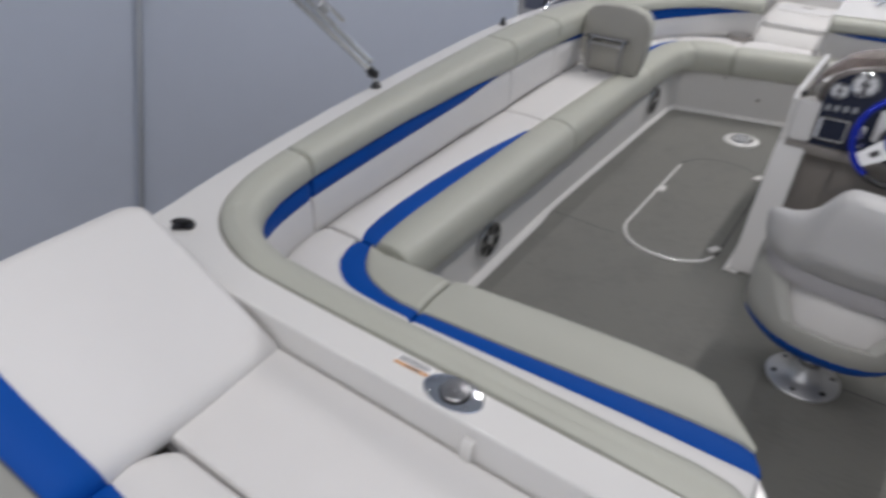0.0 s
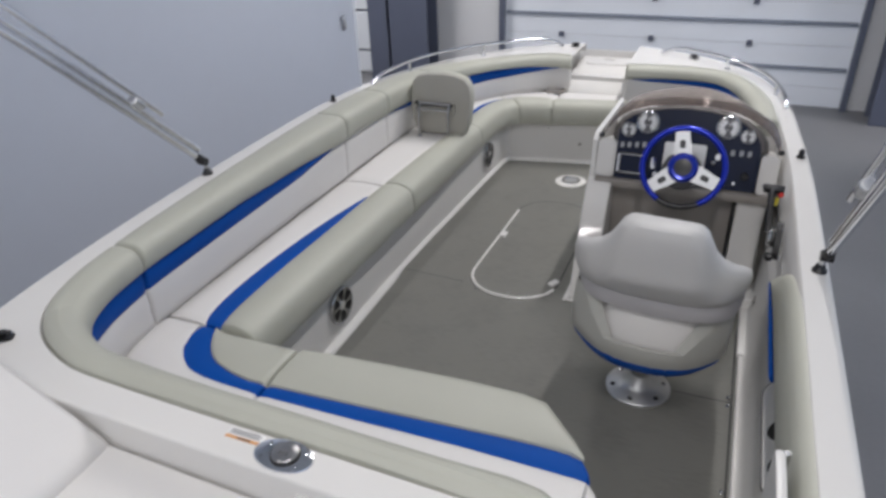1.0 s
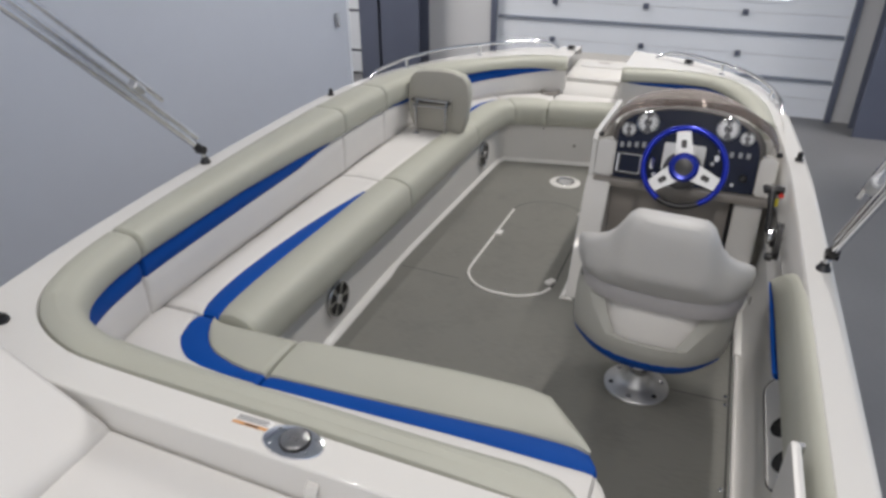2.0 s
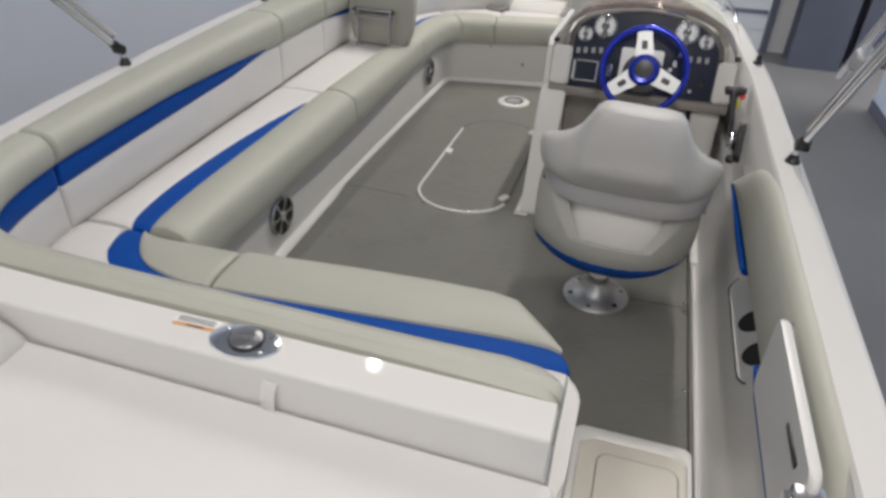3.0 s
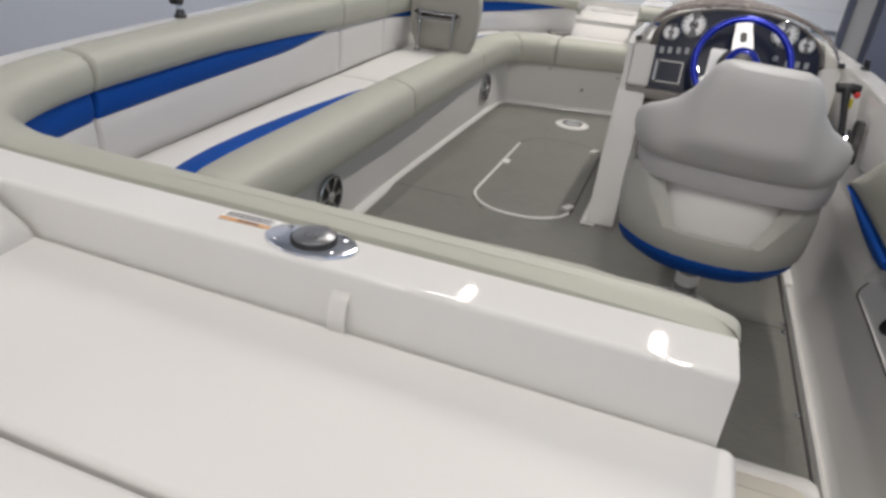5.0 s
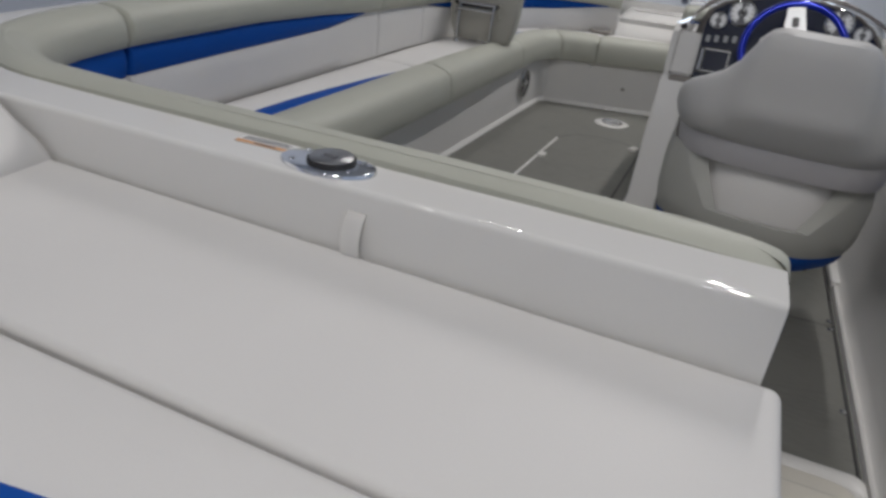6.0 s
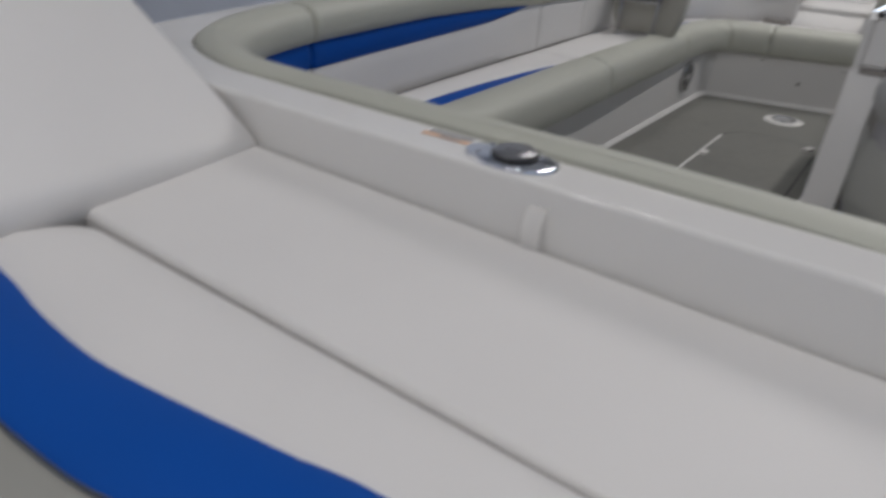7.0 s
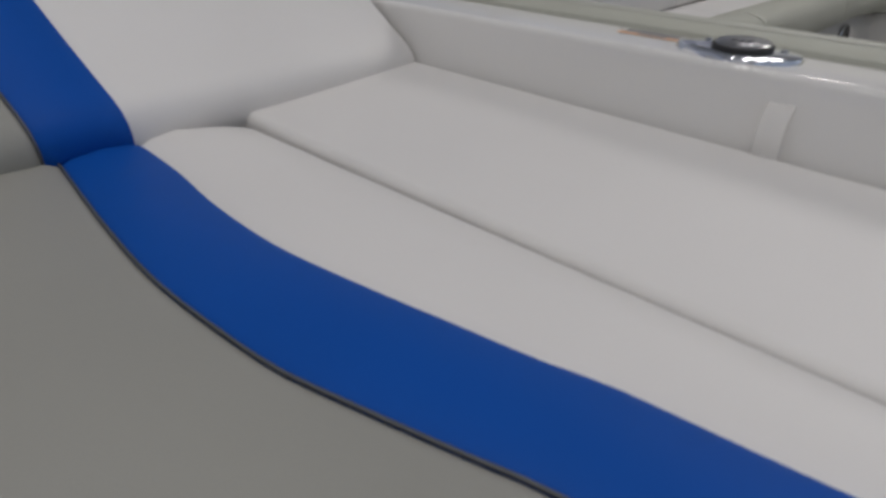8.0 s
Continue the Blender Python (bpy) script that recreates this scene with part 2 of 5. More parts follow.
def garage_door():
    d = thing("garage_door", (-0.12, 9.0, FLOOR_Z), "closed white sectional overhead door with a row of windows", "garage door")
    x0, x1 = -2.40, 2.16
    seams = [FLOOR_Z + 0.004, -0.74, -0.22, 0.30, 0.92, 1.5, 2.05, 2.6]
    wz0, wz1 = 0.455, 0.80
    wins = [(-1.82, -1.15), (-0.49, 0.19), (0.84, 1.50)]
    for a, b in zip(seams, seams[1:]):
        bm = B()
        if a < wz0 < b:
            box(bm, x0, x1, 9.02, 9.07, a + 0.004, wz0)
            box(bm, x0, x1, 9.02, 9.07, wz1, b - 0.004)
            xs = [x0] + [v for w in wins for v in w] + [x1]
            for k in range(0, len(xs), 2):
                box(bm, xs[k], xs[k + 1], 9.02, 9.07, wz0, wz1)
        else:
            box(bm, x0, x1, 9.02, 9.07, a + 0.004, b - 0.004)
        part("panel", bm, DOOR_WHITE, d, smooth=False)
        part("joint", box(B(), x0, x1, 9.03, 9.065, b - 0.004, b + 0.004), WALL_GREY, d, smooth=False)
    for z in (-0.50, 0.06):
        part("strut", box(B(), x0 + 0.02, x1 - 0.02, 8.985, 9.018, z - 0.022, z + 0.022, 0.008), STRUT, d, "slate-grey steel strut across the door")
    for w0, w1 in wins:
        p = part("window", box(B(), w0, w1, 9.05, 9.056, wz0, wz1), PANE, d, "clear window pane", smooth=False)
        p.visible_shadow = False
        out = rounded(w0 - 0.03, w1 + 0.03, wz0 - 0.03, wz1 + 0.03, 0.11, 8)
        inn = rounded(w0 + 0.012, w1 - 0.012, wz0 + 0.012, wz1 - 0.012, 0.085, 8)
        rows = [[(q[0], 9.018, q[1]), (q[0], 9.006, q[1]), (r[0], 9.006, r[1]), (r[0], 9.045, r[1])] for q, r in zip(out + out[:1], inn + inn[:1])]
        part("window_frame", grid(B(), rows), DOOR_WHITE, d, "white frame with rounded corners")
        for cx, cz, sx, sz in ((w0, wz0, 1, 1), (w1, wz0, -1, 1), (w0, wz1, 1, -1), (w1, wz1, -1, -1)):
            arc = [(cx + sx * (0.097 - 0.085 * math.cos(radians(15 * k))), 9.044, cz + sz * (0.097 - 0.085 * math.sin(radians(15 * k)))) for k in range(7)]
            bm = B()
            bm.faces.new([bm.verts.new(v) for v in [(cx, 9.044, cz)] + arc])
            bmesh.ops.solidify(bm, geom=bm.faces[:], thickness=0.004)
            part("corner_web", bm, DOOR_WHITE, d, smooth=False)
    for x in (x0 - 0.03, x1 + 0.03):
        part("track", box(B(), x - 0.035, x + 0.035, 8.9, 9.0, FLOOR_Z, 2.6), STEEL_BLUE, d, "slate-blue steel door track", smooth=False)
    for z in (-0.22, 0.30):
        for x in (-1.55, -0.30, 0.95):
            part("bracket", box(B(), x - 0.035, x + 0.035, 8.985, 9.02, z - 0.035, z + 0.035, 0.006), STEEL_BLUE, d)


def i_column(x, y, w=0.5, dp=0.5):
    c = thing("steel_column", (x, y, FLOOR_Z), "slate-blue painted steel I-beam column", "column", "hall columns")
    part("flange", box(B(), x - w / 2, x + w / 2, y - dp / 2, y - dp / 2 + 0.03, FLOOR_Z, CEIL_Z), STEEL_BLUE, c, smooth=False)
    part("flange", box(B(), x - w / 2, x + w / 2, y + dp / 2 - 0.03, y + dp / 2, FLOOR_Z, CEIL_Z), STEEL_BLUE, c, smooth=False)
    part("web", box(B(), x - 0.012, x + 0.012, y - dp / 2 + 0.03, y + dp / 2 - 0.03, FLOOR_Z, CEIL_Z), STEEL_BLUE, c, smooth=False)


def partitions():
    # large smooth panel on the port side, and its corner post
    w = part("partition_wall", box(B(), -3.12, -3.0, -8.9, 5.66, FLOOR_Z, CEIL_Z), WALL_PAINT, smooth=False)
    tagged(w, "smooth pale blue-grey painted wall panel", "wall", kind="structure")
    bm = box(B(), -3.13, -2.985, 5.66, 5.70, FLOOR_Z, CEIL_Z, 0.005)
    tagged(part("wall_trim", bm, DOOR_WHITE), "white metal corner trim", "trim", kind="structure")
    bm = tube(B(), [(-2.975, 0.92, FLOOR_Z), (-2.975, 2.0, 2.95)], 0.015, 12)
    tagged(part("leaning_tube", bm, ALU), "slim bright metal tube leaning along the pale wall panel", "tube")
    bm = box(B(), -2.995, -2.965, 5.40, 5.47, 0.44, 0.58, 0.01)
    tagged(part("latch", bm, STEEL), "grey latch plate on the wall panel", "latch")
    # pale blue panel beyond the starboard side
    bm = box(B(), 3.115, 3.30, -8.9, 7.1, FLOOR_Z + 0.12, CEIL_Z)
    tagged(part("side_wall", bm, SIDE_PAINT, smooth=False), "pale blue painted wall panel", "wall", kind="structure")
    bm = box(B(), 3.10, 3.30, -8.9, 7.11, FLOOR_Z, FLOOR_Z + 0.12)
    tagged(part("baseboard", bm, STEEL_BLUE, smooth=False), "slate-blue steel base rail", "trim", kind="structure")


def ceiling_lamp(x, y):
    t = thing("ceiling_lamp", (x, y, CEIL_Z - 0.22), "unseen white fluorescent strip light under the ceiling, most added for brightness", "lamp", "ceiling lamps")
    bm = B()
    grid(bm, [[(x + dx, y + dy, z) for dx, z in ((-0.18, CEIL_Z - 0.215), (-0.10, CEIL_Z - 0.15), (0.10, CEIL_Z - 0.15), (0.18, CEIL_Z - 0.215))] for dy in (-1.05, 1.05)])
    part("reflector", bm, CEIL, t, smooth=False)
    for dy in (-0.9, 0.9):
        part("hanger", tube(B(), [(x, y + dy, CEIL_Z - 0.15), (x, y + dy, CEIL_Z)], 0.006, 6), STEEL, t)


def wall_socket():
    t = thing("wall_socket", (3.6, 9.0, -0.43), "black power socket on the end wall with a hanging black cable", "socket")
    part("housing", box(B(), 3.53, 3.67, 8.93, 8.998, -0.50, -0.36, 0.012), BLACK, t)
    pts = [spline([Vector((3.56, 8.93, -0.46)), Vector((3.50, 8.90, -0.56)), Vector((3.51, 8.90, -0.72)), Vector((3.56, 8.90, -0.86)), Vector((3.55, 8.84, -0.985)), Vector((3.72, 8.70, -0.988))], k / 4) for k in range(21)]
    part("cable", tube(B(), pts, 0.012, 8), RUBBER, t, "black rubber cable")


def panel_cladding():
    d = thing("panel_door", (-5.4, 8.99, FLOOR_Z), "closed light grey panelled door with dark joints behind the columns", "door")
    seams = [FLOOR_Z + 0.02, -0.62, 0.0, 0.62, 1.24, 1.86, 2.4]
    for a, b in zip(seams, seams[1:]):
        part("panel", box(B(), -6.4, -4.5, 8.95, 8.998, a + 0.02, b - 0.02, 0.004), DOOR_WHITE, d, smooth=False)
        part("joint", box(B(), -6.4, -4.5, 8.97, 8.998, b - 0.018, b + 0.018), STEEL_BLUE, d, smooth=False)


def floor_board():
    bm = box(B(), 3.56, 4.6, 8.86, 8.99, FLOOR_Z, -0.80, 0.006)
    tagged(part("timber_board", bm, CARD), "brown board lying along the foot of the end wall", "board")


hall()
garage_door()
partitions()
wall_socket()
floor_board()
panel_cladding()
for cx, cy, cw in ((2.72, 8.6, 0.60), (3.30, 8.75, 0.30), (-3.76, 8.7, 0.62), (-4.30, 8.75, 0.32)):
    i_column(cx, cy, cw, 0.4)
# a fixture at every lamp place, the added ones too
for lx, ly in LAMPS:
    ceiling_lamp(lx, ly)


# ---- the boat: lines in plan ----
# outer edge of the coaming bolster and outer edge of the deck, from the stern end round the port side to the bow
COAM = [(0.634, 0.104), (0.10, 0.108), (-0.45, 0.112), (-0.66, 0.13), (-0.845, 0.215), (-0.958, 0.375), (-1.012, 0.65), (-1.066, 1.2), (-1.122, 2.0), (-1.132, 2.5), (-1.105, 2.95), (-1.01, 3.38), (-0.77, 3.7), (-0.52, 3.93), (-0.25, 4.0)]
EDGE = [(0.634, 0.014), (0.10, 0.015), (-0.45, 0.016), (-0.74, 0.016), (-0.985, 0.045), (-1.04, 0.22), (-1.10, 0.62), (-1.158, 1.2), (-1.205, 2.0), (-1.212, 2.5), (-1.185, 2.95), (-1.11, 3.42), (-0.93, 3.83), (-0.65, 4.2), (-0.25, 4.45)]
SHEER = [(0, 0.705), (4, 0.706), (5, 0.711), (6, 0.718), (8, 0.724), (9, 0.718), (10, 0.702), (11, 0.67), (12, 0.655), (14, 0.645)]
# front edge of the seat cushions and the crease at the foot of the backrests
FRONT = [(-0.55, 0.70), (-0.563, 2.0), (-0.568, 3.0), (-0.556, 3.36), (-0.49, 3.5), (-0.38, 3.545), (-0.26, 3.57), (0.30, 3.69)]
CREASE = [(-0.94, 0.70), (-0.968, 2.0), (-0.975, 2.9), (-0.88, 3.35), (-0.72, 3.66), (-0.5, 3.85), (-0.27, 3.92), (0.30, 3.95)]
SEAT_Z = 0.416


def flat(p, z):
    return Vector((p[0], p[1], z))


def side_deck():
    rows = []
    n = 90
    for k in range(n + 1):
        t = 14 * k / n
        a, b, z = spline(COAM, t), spline(EDGE, t), lerp(SHEER, t)
        w = (b - a).normalized()
        hull = b + w * 0.012
        rows.append([flat(a, z - 0.30), flat(a, z - 0.01), flat(a + w * 0.006, z), flat(a + w * 0.010, z), flat(a.lerp(b, 0.5), z + 0.0004), flat(b - w * 0.0095, z), flat(b - w * 0.0075, z), flat(b - w * 0.0055, z - 0.0003), flat(b - w * 0.003, z - 0.0012), flat(b - w * 0.001, z - 0.003), flat(b, z - 0.0058), flat(b + w * 0.0002, z - 0.008), flat(b + w * 0.0003, z - 0.010),
                     flat(b + w * 0.003, z - 0.11 if t < 4 else z - 0.05), flat(hull, z - 0.12 if t < 4 else z - 0.06)])
    bm = grid(B(), rows)
    part_ob = part("deck", bm, GEL)
    return tagged(part_ob, "glossy white moulded deck and gunwale of the boat", "boat deck", kind="structure")


def stern_end():
    bm = box(B(), 0.610, 0.6375, 0.018, 0.102, -0.02, 0.700, 0.010, 3)
    tagged(part("transom_end", bm, GEL), "white moulded end of the transom wall beside the walk-through", "boat deck", kind="structure")
    bm = box(B(), -0.95, 0.612, 0.026, 0.10, -0.02, 0.70)
    tagged(part("transom_wall", bm, GEL, smooth=False), "white moulded transom wall", "boat deck", kind="structure")


def starboard_side():
    # liner: gunwale lip, recess, ledge, lower wall and toe
    prof = [(x + 0.015, z) for x, z in [(1.062, 0.708), (1.066, 0.690), (1.10, 0.675), (1.10, 0.50), (1.098, 0.485), (1.052, 0.350), (1.052, 0.335), (1.053, 0.30), (1.047, 0.20), (1.038, 0.11), (1.028, 0.055), (1.018, 0.026), (1.013, 0.022), (1.011, 0.020), (1.006, 0.024), (1.000, 0.020), (0.998, 0.0)]]
    ys = [-0.12, 0.2, 0.7, 1.2, 1.7, 2.1, 2.5, 2.9]
    low = {3: (1.143, 0.50), 4: (1.139, 0.378), 5: (1.069, 0.322), 6: (1.061, 0.314)}

    def at(y):
        k = lerp([(0.690, 0.0), (0.705, 1.0), (1.10, 1.0), (1.14, 0.85), (1.16, 0.6), (1.172, 0.0)], y)
        return [(p[0] + k * (low.get(i, p)[0] - p[0]), y, p[1] + k * (low.get(i, p)[1] - p[1])) for i, p in enumerate(prof)]
    bm = grid(B(), [at(y) for y in sorted(ys + [0.690, 0.705, 1.10, 1.12, 1.14, 1.15, 1.16, 1.172])])
    tagged(part("side_liner", bm, GEL_SATIN), "off-white moulded cockpit side liner", "boat liner", kind="structure")
    for y0, z in ((1.71, 0.034), (2.06, 0.085)):
        bm = box(B(), 1.007, 1.107, y0, y0 + 0.40, 0.0, z, 0.008, 3)
        tagged(part("liner_step", bm, GEL_SATIN), "off-white moulded step in the side liner", "boat liner", kind="structure")
    inner = [(1.076, -0.12), (1.077, 0.5), (1.077, 1.2), (1.073, 2.0), (1.05, 2.6), (1.01, 3.05), (0.91, 3.52), (0.74, 3.77), (0.46, 3.845), (0.15, 3.83)]
    outer = [(1.165, -0.12), (1.167, 0.5), (1.165, 1.2), (1.158, 2.0), (1.137, 2.6), (1.11, 3.0), (1.04, 3.45), (0.9, 3.85), (0.6, 4.22), (0.15, 4.45)]
    shz = [(0, 0.715), (3, 0.715), (4, 0.70), (5, 0.69), (7, 0.655), (9, 0.645)]
    rows = []
    for k in range(61):
        t = 9 * k / 60
        a, b, z = spline(inner, t), spline(outer, t), lerp(shz, t)
        w = (b - a).normalized()
        rows.append([flat(a, z - 0.2), flat(a, z - 0.012), flat(a + w * 0.008, z), flat(a + w * 0.012, z), flat(a.lerp(b, 0.5), z + 0.0006), flat(b - w * 0.021, z), flat(b - w * 0.018, z), flat(b - w * 0.014, z - 0.0003), flat(b - w * 0.004, z - 0.005), flat(b, z - 0.016), flat(b + w * 0.003, z - 0.05), flat(b + w * 0.012, z - 0.06)])
    tagged(part("gunwale", grid(B(), rows), GEL), "glossy white moulded starboard gunwale", "boat deck", kind="structure")


def hull():
    """The outside of the hull below the deck edge, down to the keel, standing on two timber blocks."""
    stbd = [(0.15, 4.45), (0.6, 4.22), (0.9, 3.85), (1.04, 3.45), (1.11, 3.0), (1.135, 2.6), (1.158, 2.0), (1.165, 1.2), (1.167, 0.5), (1.165, -0.12)]
    plan = [spline(EDGE, 4 + 10 * k / 40) for k in range(41)] + [spline(stbd, 9 * k / 36) for k in range(37)]
    zs = [lerp(SHEER, 4 + 10 * k / 40) for k in range(41)] + [0.645 + 0.07 * k / 36 for k in range(37)]
    rows = []
    for p, z in zip(plan, zs):
        s = 1.012
        rows.append([(p[0] * s, p[1] * s, z - 0.055), (p[0] * 1.0, p[1], z - 0.30), (p[0] * 0.9, p[1] * 0.97, -0.25), (p[0] * 0.55, p[1] * 0.93, -0.5), (0.0, p[1] * 0.9, -0.62)])
    tagged(part("hull", grid(B(), rows), GEL), "white fibreglass boat hull", "boat hull", kind="structure")
    for y in (0.5, 2.6):
        bm = box(B(), -0.5, 0.5, y - 0.1, y + 0.1, FLOOR_Z, -0.47, 0.01)
        tagged(part("keel_block", bm, CARD), "timber block under the hull", "support block", "keel blocks")


def cockpit_floor():
    pts = [(-0.63, 0.3), (-0.63, 3.54), (-0.58, 3.555), (0.07, 3.68), (0.32, 3.70), (1.013, 3.70), (1.013, 0.3)]
    bm = B()
    prism(bm, pts, Matrix(), -0.04, 0.0)
    tagged(part("cockpit_floor", bm, CARPET, smooth=False), "grey woven vinyl cockpit floor", "floor", kind="structure")
    # moulded toe strips along the seat bases
    line = [(-0.585, 0.78), (-0.598, 1.3), (-0.616, 1.9), (-0.607, 2.6), (-0.592, 3.3), (-0.572, 3.525), (-0.47, 3.565), (0.07, 3.665), (0.30, 3.70)]
    rows = []
    for k in range(41):
        t = 8 * k / 40
        p, q = spline(line, t), spline(line, min(8, t + 0.05))
        d = (q - p).normalized() if (q - p).length else Vector((0.97, 0.24))
        nrm = Vector((d[1], -d[0]))
        g = 0.014 if p[1] < 1.83 else 0.0
        rows.append([flat(p - nrm * 0.01, 0.022), flat(p + nrm * (0.003 + g), 0.016), flat(p + nrm * (0.013 + g), 0.009), flat(p + nrm * (0.016 + g), 0.0)])
    tagged(part("toe_strip", grid(B(), rows), GEL), "white moulded strip where floor meets seat base", "trim", kind="structure")
    # seat base walls under the cushions
    base = [(0.54, 0.60), (0.44, 0.70), (-0.30, 0.71), (-0.52, 0.72), (-0.588, 0.80), (-0.601, 1.3), (-0.618, 1.9), (-0.610, 2.6), (-0.595, 3.3), (-0.575, 3.525), (-0.47, 3.57), (0.07, 3.672), (0.40, 3.73)]
    rows = []
    for k in range(73):
        p = spline(base, 12 * k / 72)
        rows.append([flat(p, 0.0), flat(p, 0.05), flat(p, 0.15), flat(p, 0.30)])
    tagged(part("seat_base", grid(B(), rows), GEL_SATIN), "off-white moulded bench base", "seat base", kind="structure")
    # seat platform that carries the cushions
    rows = []
    for k in range(57):
        t = 7 * k / 56
        rows.append([flat(spline(FRONT, t).lerp(spline(CREASE, t), f), 0.268) for f in (0.12, 0.5, 1.15)])
    bm = grid(B(), rows)
    grid(bm, [[(x, 0.16, 0.268), (x, 0.40, 0.268), (x, 0.69, 0.268)] for x in (-0.9, -0.3, 0.2, 0.58)])
    tagged(part("seat_platform", bm, GEL_SATIN, tidy=False), "off-white moulded seat platform", "seat base", kind="structure")


def walk_through():
    bm = box(B(), 0.676, 1.010, -0.12, 0.718, -0.10, 0.012, 0.010, 3)
    tagged(part("step_deck", bm, CREAM), "cream non-skid moulded walk-through step", "step", kind="structure")
    out = rounded(0.678, 1.009, -0.118, 0.721, 0.03, 8)
    inn = rounded(0.702, 0.991, -0.09, 0.683, 0.05, 8)
    rows = [[(*p, 0.008), (p[0], p[1], 0.018), (p[0] * 0.85 + q[0] * 0.15, p[1] * 0.85 + q[1] * 0.15, 0.022), (p[0] * 0.3 + q[0] * 0.7, p[1] * 0.3 + q[1] * 0.7, 0.022), (*q, 0.013)] for p, q in zip(out + out[:1], inn + inn[:1])]
    tagged(part("step_rim", grid(B(), rows), GEL_SATIN), "smooth raised rim round the walk-through step", "step", kind="structure")
    t = thing("tread_pad", (0.84, 0.5, 0.012), "cream textured tread pad set in the walk-through step", "tread pad")
    for y0, y1 in ((0.33, 0.632), (-0.04, 0.30)):
        part("tread", prism(B(), rounded(0.754, 0.970, y0, y1, 0.03), Matrix(), 0.011, 0.0165), CREAM, t)
        # taupe bead whose colour stands for the shade in the tread's groove
        line = rounded(0.751, 0.973, y0 - 0.003, y1 + 0.003, 0.033)
        part("groove", tube(B(), [(*p, 0.0125) for p in line + line[:1]], 0.0022, 6), KICK, t, "taupe bead for the shade in the groove round the tread")


side_deck()
stern_end()
starboard_side()
hull()
cockpit_floor()
walk_through()


# ---- bench seats ----
GREY_W = [(0, 0.150), (0.09, 0.166), (0.2, 0.175), (0.31, 0.179), (0.44, 0.179), (0.57, 0.177), (0.7, 0.177), (0.95, 0.176), (2, 0.15), (3, 0.15), (4, 0.16), (5, 0.16), (6, 0.12), (7, 0.10)]
BLUE_W = [(0, 0.066), (0.09, 0.080), (0.2, 0.087), (0.31, 0.089), (0.44, 0.086), (0.57, 0.076), (0.7, 0.056), (0.8, 0.034), (0.92, 0.0), (2.3, 0.0), (2.6, 0.03), (3.2, 0.045), (4.2, 0.04), (5.2, 0.0), (7, 0.0)]


def ease(u, r):
    """How far an end rounds off, u metres from it."""
    return 0.0 if u >= r else r - math.sqrt(max(0.0, r * r - (r - u) ** 2))


def stations(t0, t1, n):
    """Parameters that crowd towards both ends."""
    return [t0 + (t1 - t0) * (0.5 - 0.5 * math.cos(math.pi * k / n)) for k in range(n + 1)]


def seat_rails(t, kind, drop):
    q, c = spline(FRONT, t), spline(CREASE, t)
    w = (c - q).normalized()
    wide = (c - q).length
    gw = min(lerp(GREY_W, t), wide - 0.05)
    bw = gw + lerp(BLUE_W, t)
    z = SEAT_Z - drop
    if kind == "grey":
        prof = [(gw, 0.27), (0.035, 0.268), (0.008, 0.278), (-0.004 + drop, 0.31), (-0.002 + drop, 0.345), (0.001 + drop, 0.370), (0.006 + drop * 0.5, 0.390 - drop * 0.5), (0.016, z - 0.008), (0.031, z + 0.004), (0.050, z + 0.013), (gw * 0.55, z + 0.023), (gw * 0.78, z + 0.019), (gw * 0.9, z + 0.011), (gw - 0.008, z + 0.003), (gw, z - 0.008)]
    elif kind == "blue":
        m = (gw + bw) / 2
        prof = [(bw, 0.29), (gw, 0.29), (gw, z - 0.008), (gw * 0.8 + bw * 0.2, z - 0.003), (m, z - 0.002), (gw * 0.2 + bw * 0.8, z - 0.003), (bw, z - 0.008)]
    else:
        prof = [(wide + 0.02, 0.27), (bw, 0.27), (bw, z - 0.008), (bw + 0.010, z - 0.003), (bw + 0.03, z), ((bw + wide) / 2, z + 0.003), (wide - 0.035, z - 0.002), (wide - 0.008, z - 0.009), (wide + 0.010, z - 0.018), (wide + 0.02, z - 0.030)]
    return [flat(q + w * d, h) for d, h in prof]


def bench_seat(t0, t1, label, n=22):
    p = spline(FRONT, (t0 + t1) / 2)
    root = thing("seat_cushion", (p[0], p[1], 0.268), label, "cushion", "bench cushions")
    length = sum((spline(FRONT, t0 + (t1 - t0) * (k + 1) / 20) - spline(FRONT, t0 + (t1 - t0) * k / 20)).length for k in range(20))
    for kind, mat, name in (("white", V_WHITE, "seat_panel"), ("blue", V_BLUE, "stripe"), ("grey", V_GREY, "front_roll")):
        rows = []
        for t in stations(t0, t1, n):
            if kind == "blue" and lerp(BLUE_W, t) < 0.002:
                continue
            u = (t - t0) / (t1 - t0) * length
            rows.append(seat_rails(t, kind, 0.75 * (ease(u, 0.022) + ease(length - u, 0.022))))
        if len(rows) > 2:
            part(name, grid(B(), rows, True, True), mat, root)


for t0, t1, lab in ((0.004, 0.997, "long white vinyl bench cushion with blue stripe and grey front roll"),
                    (1.003, 2.0, "white vinyl bench cushion with grey front roll under the flip-up backrest"),
                    (2.006, 4.1, "curved white vinyl corner cushion with grey front roll and blue stripe"),
                    (4.106, 5.95, "grey and white vinyl corner cushion towards the bow"),
                    (5.957, 6.97, "white vinyl bow cushion with grey front roll")):
    bench_seat(t0, t1, lab)


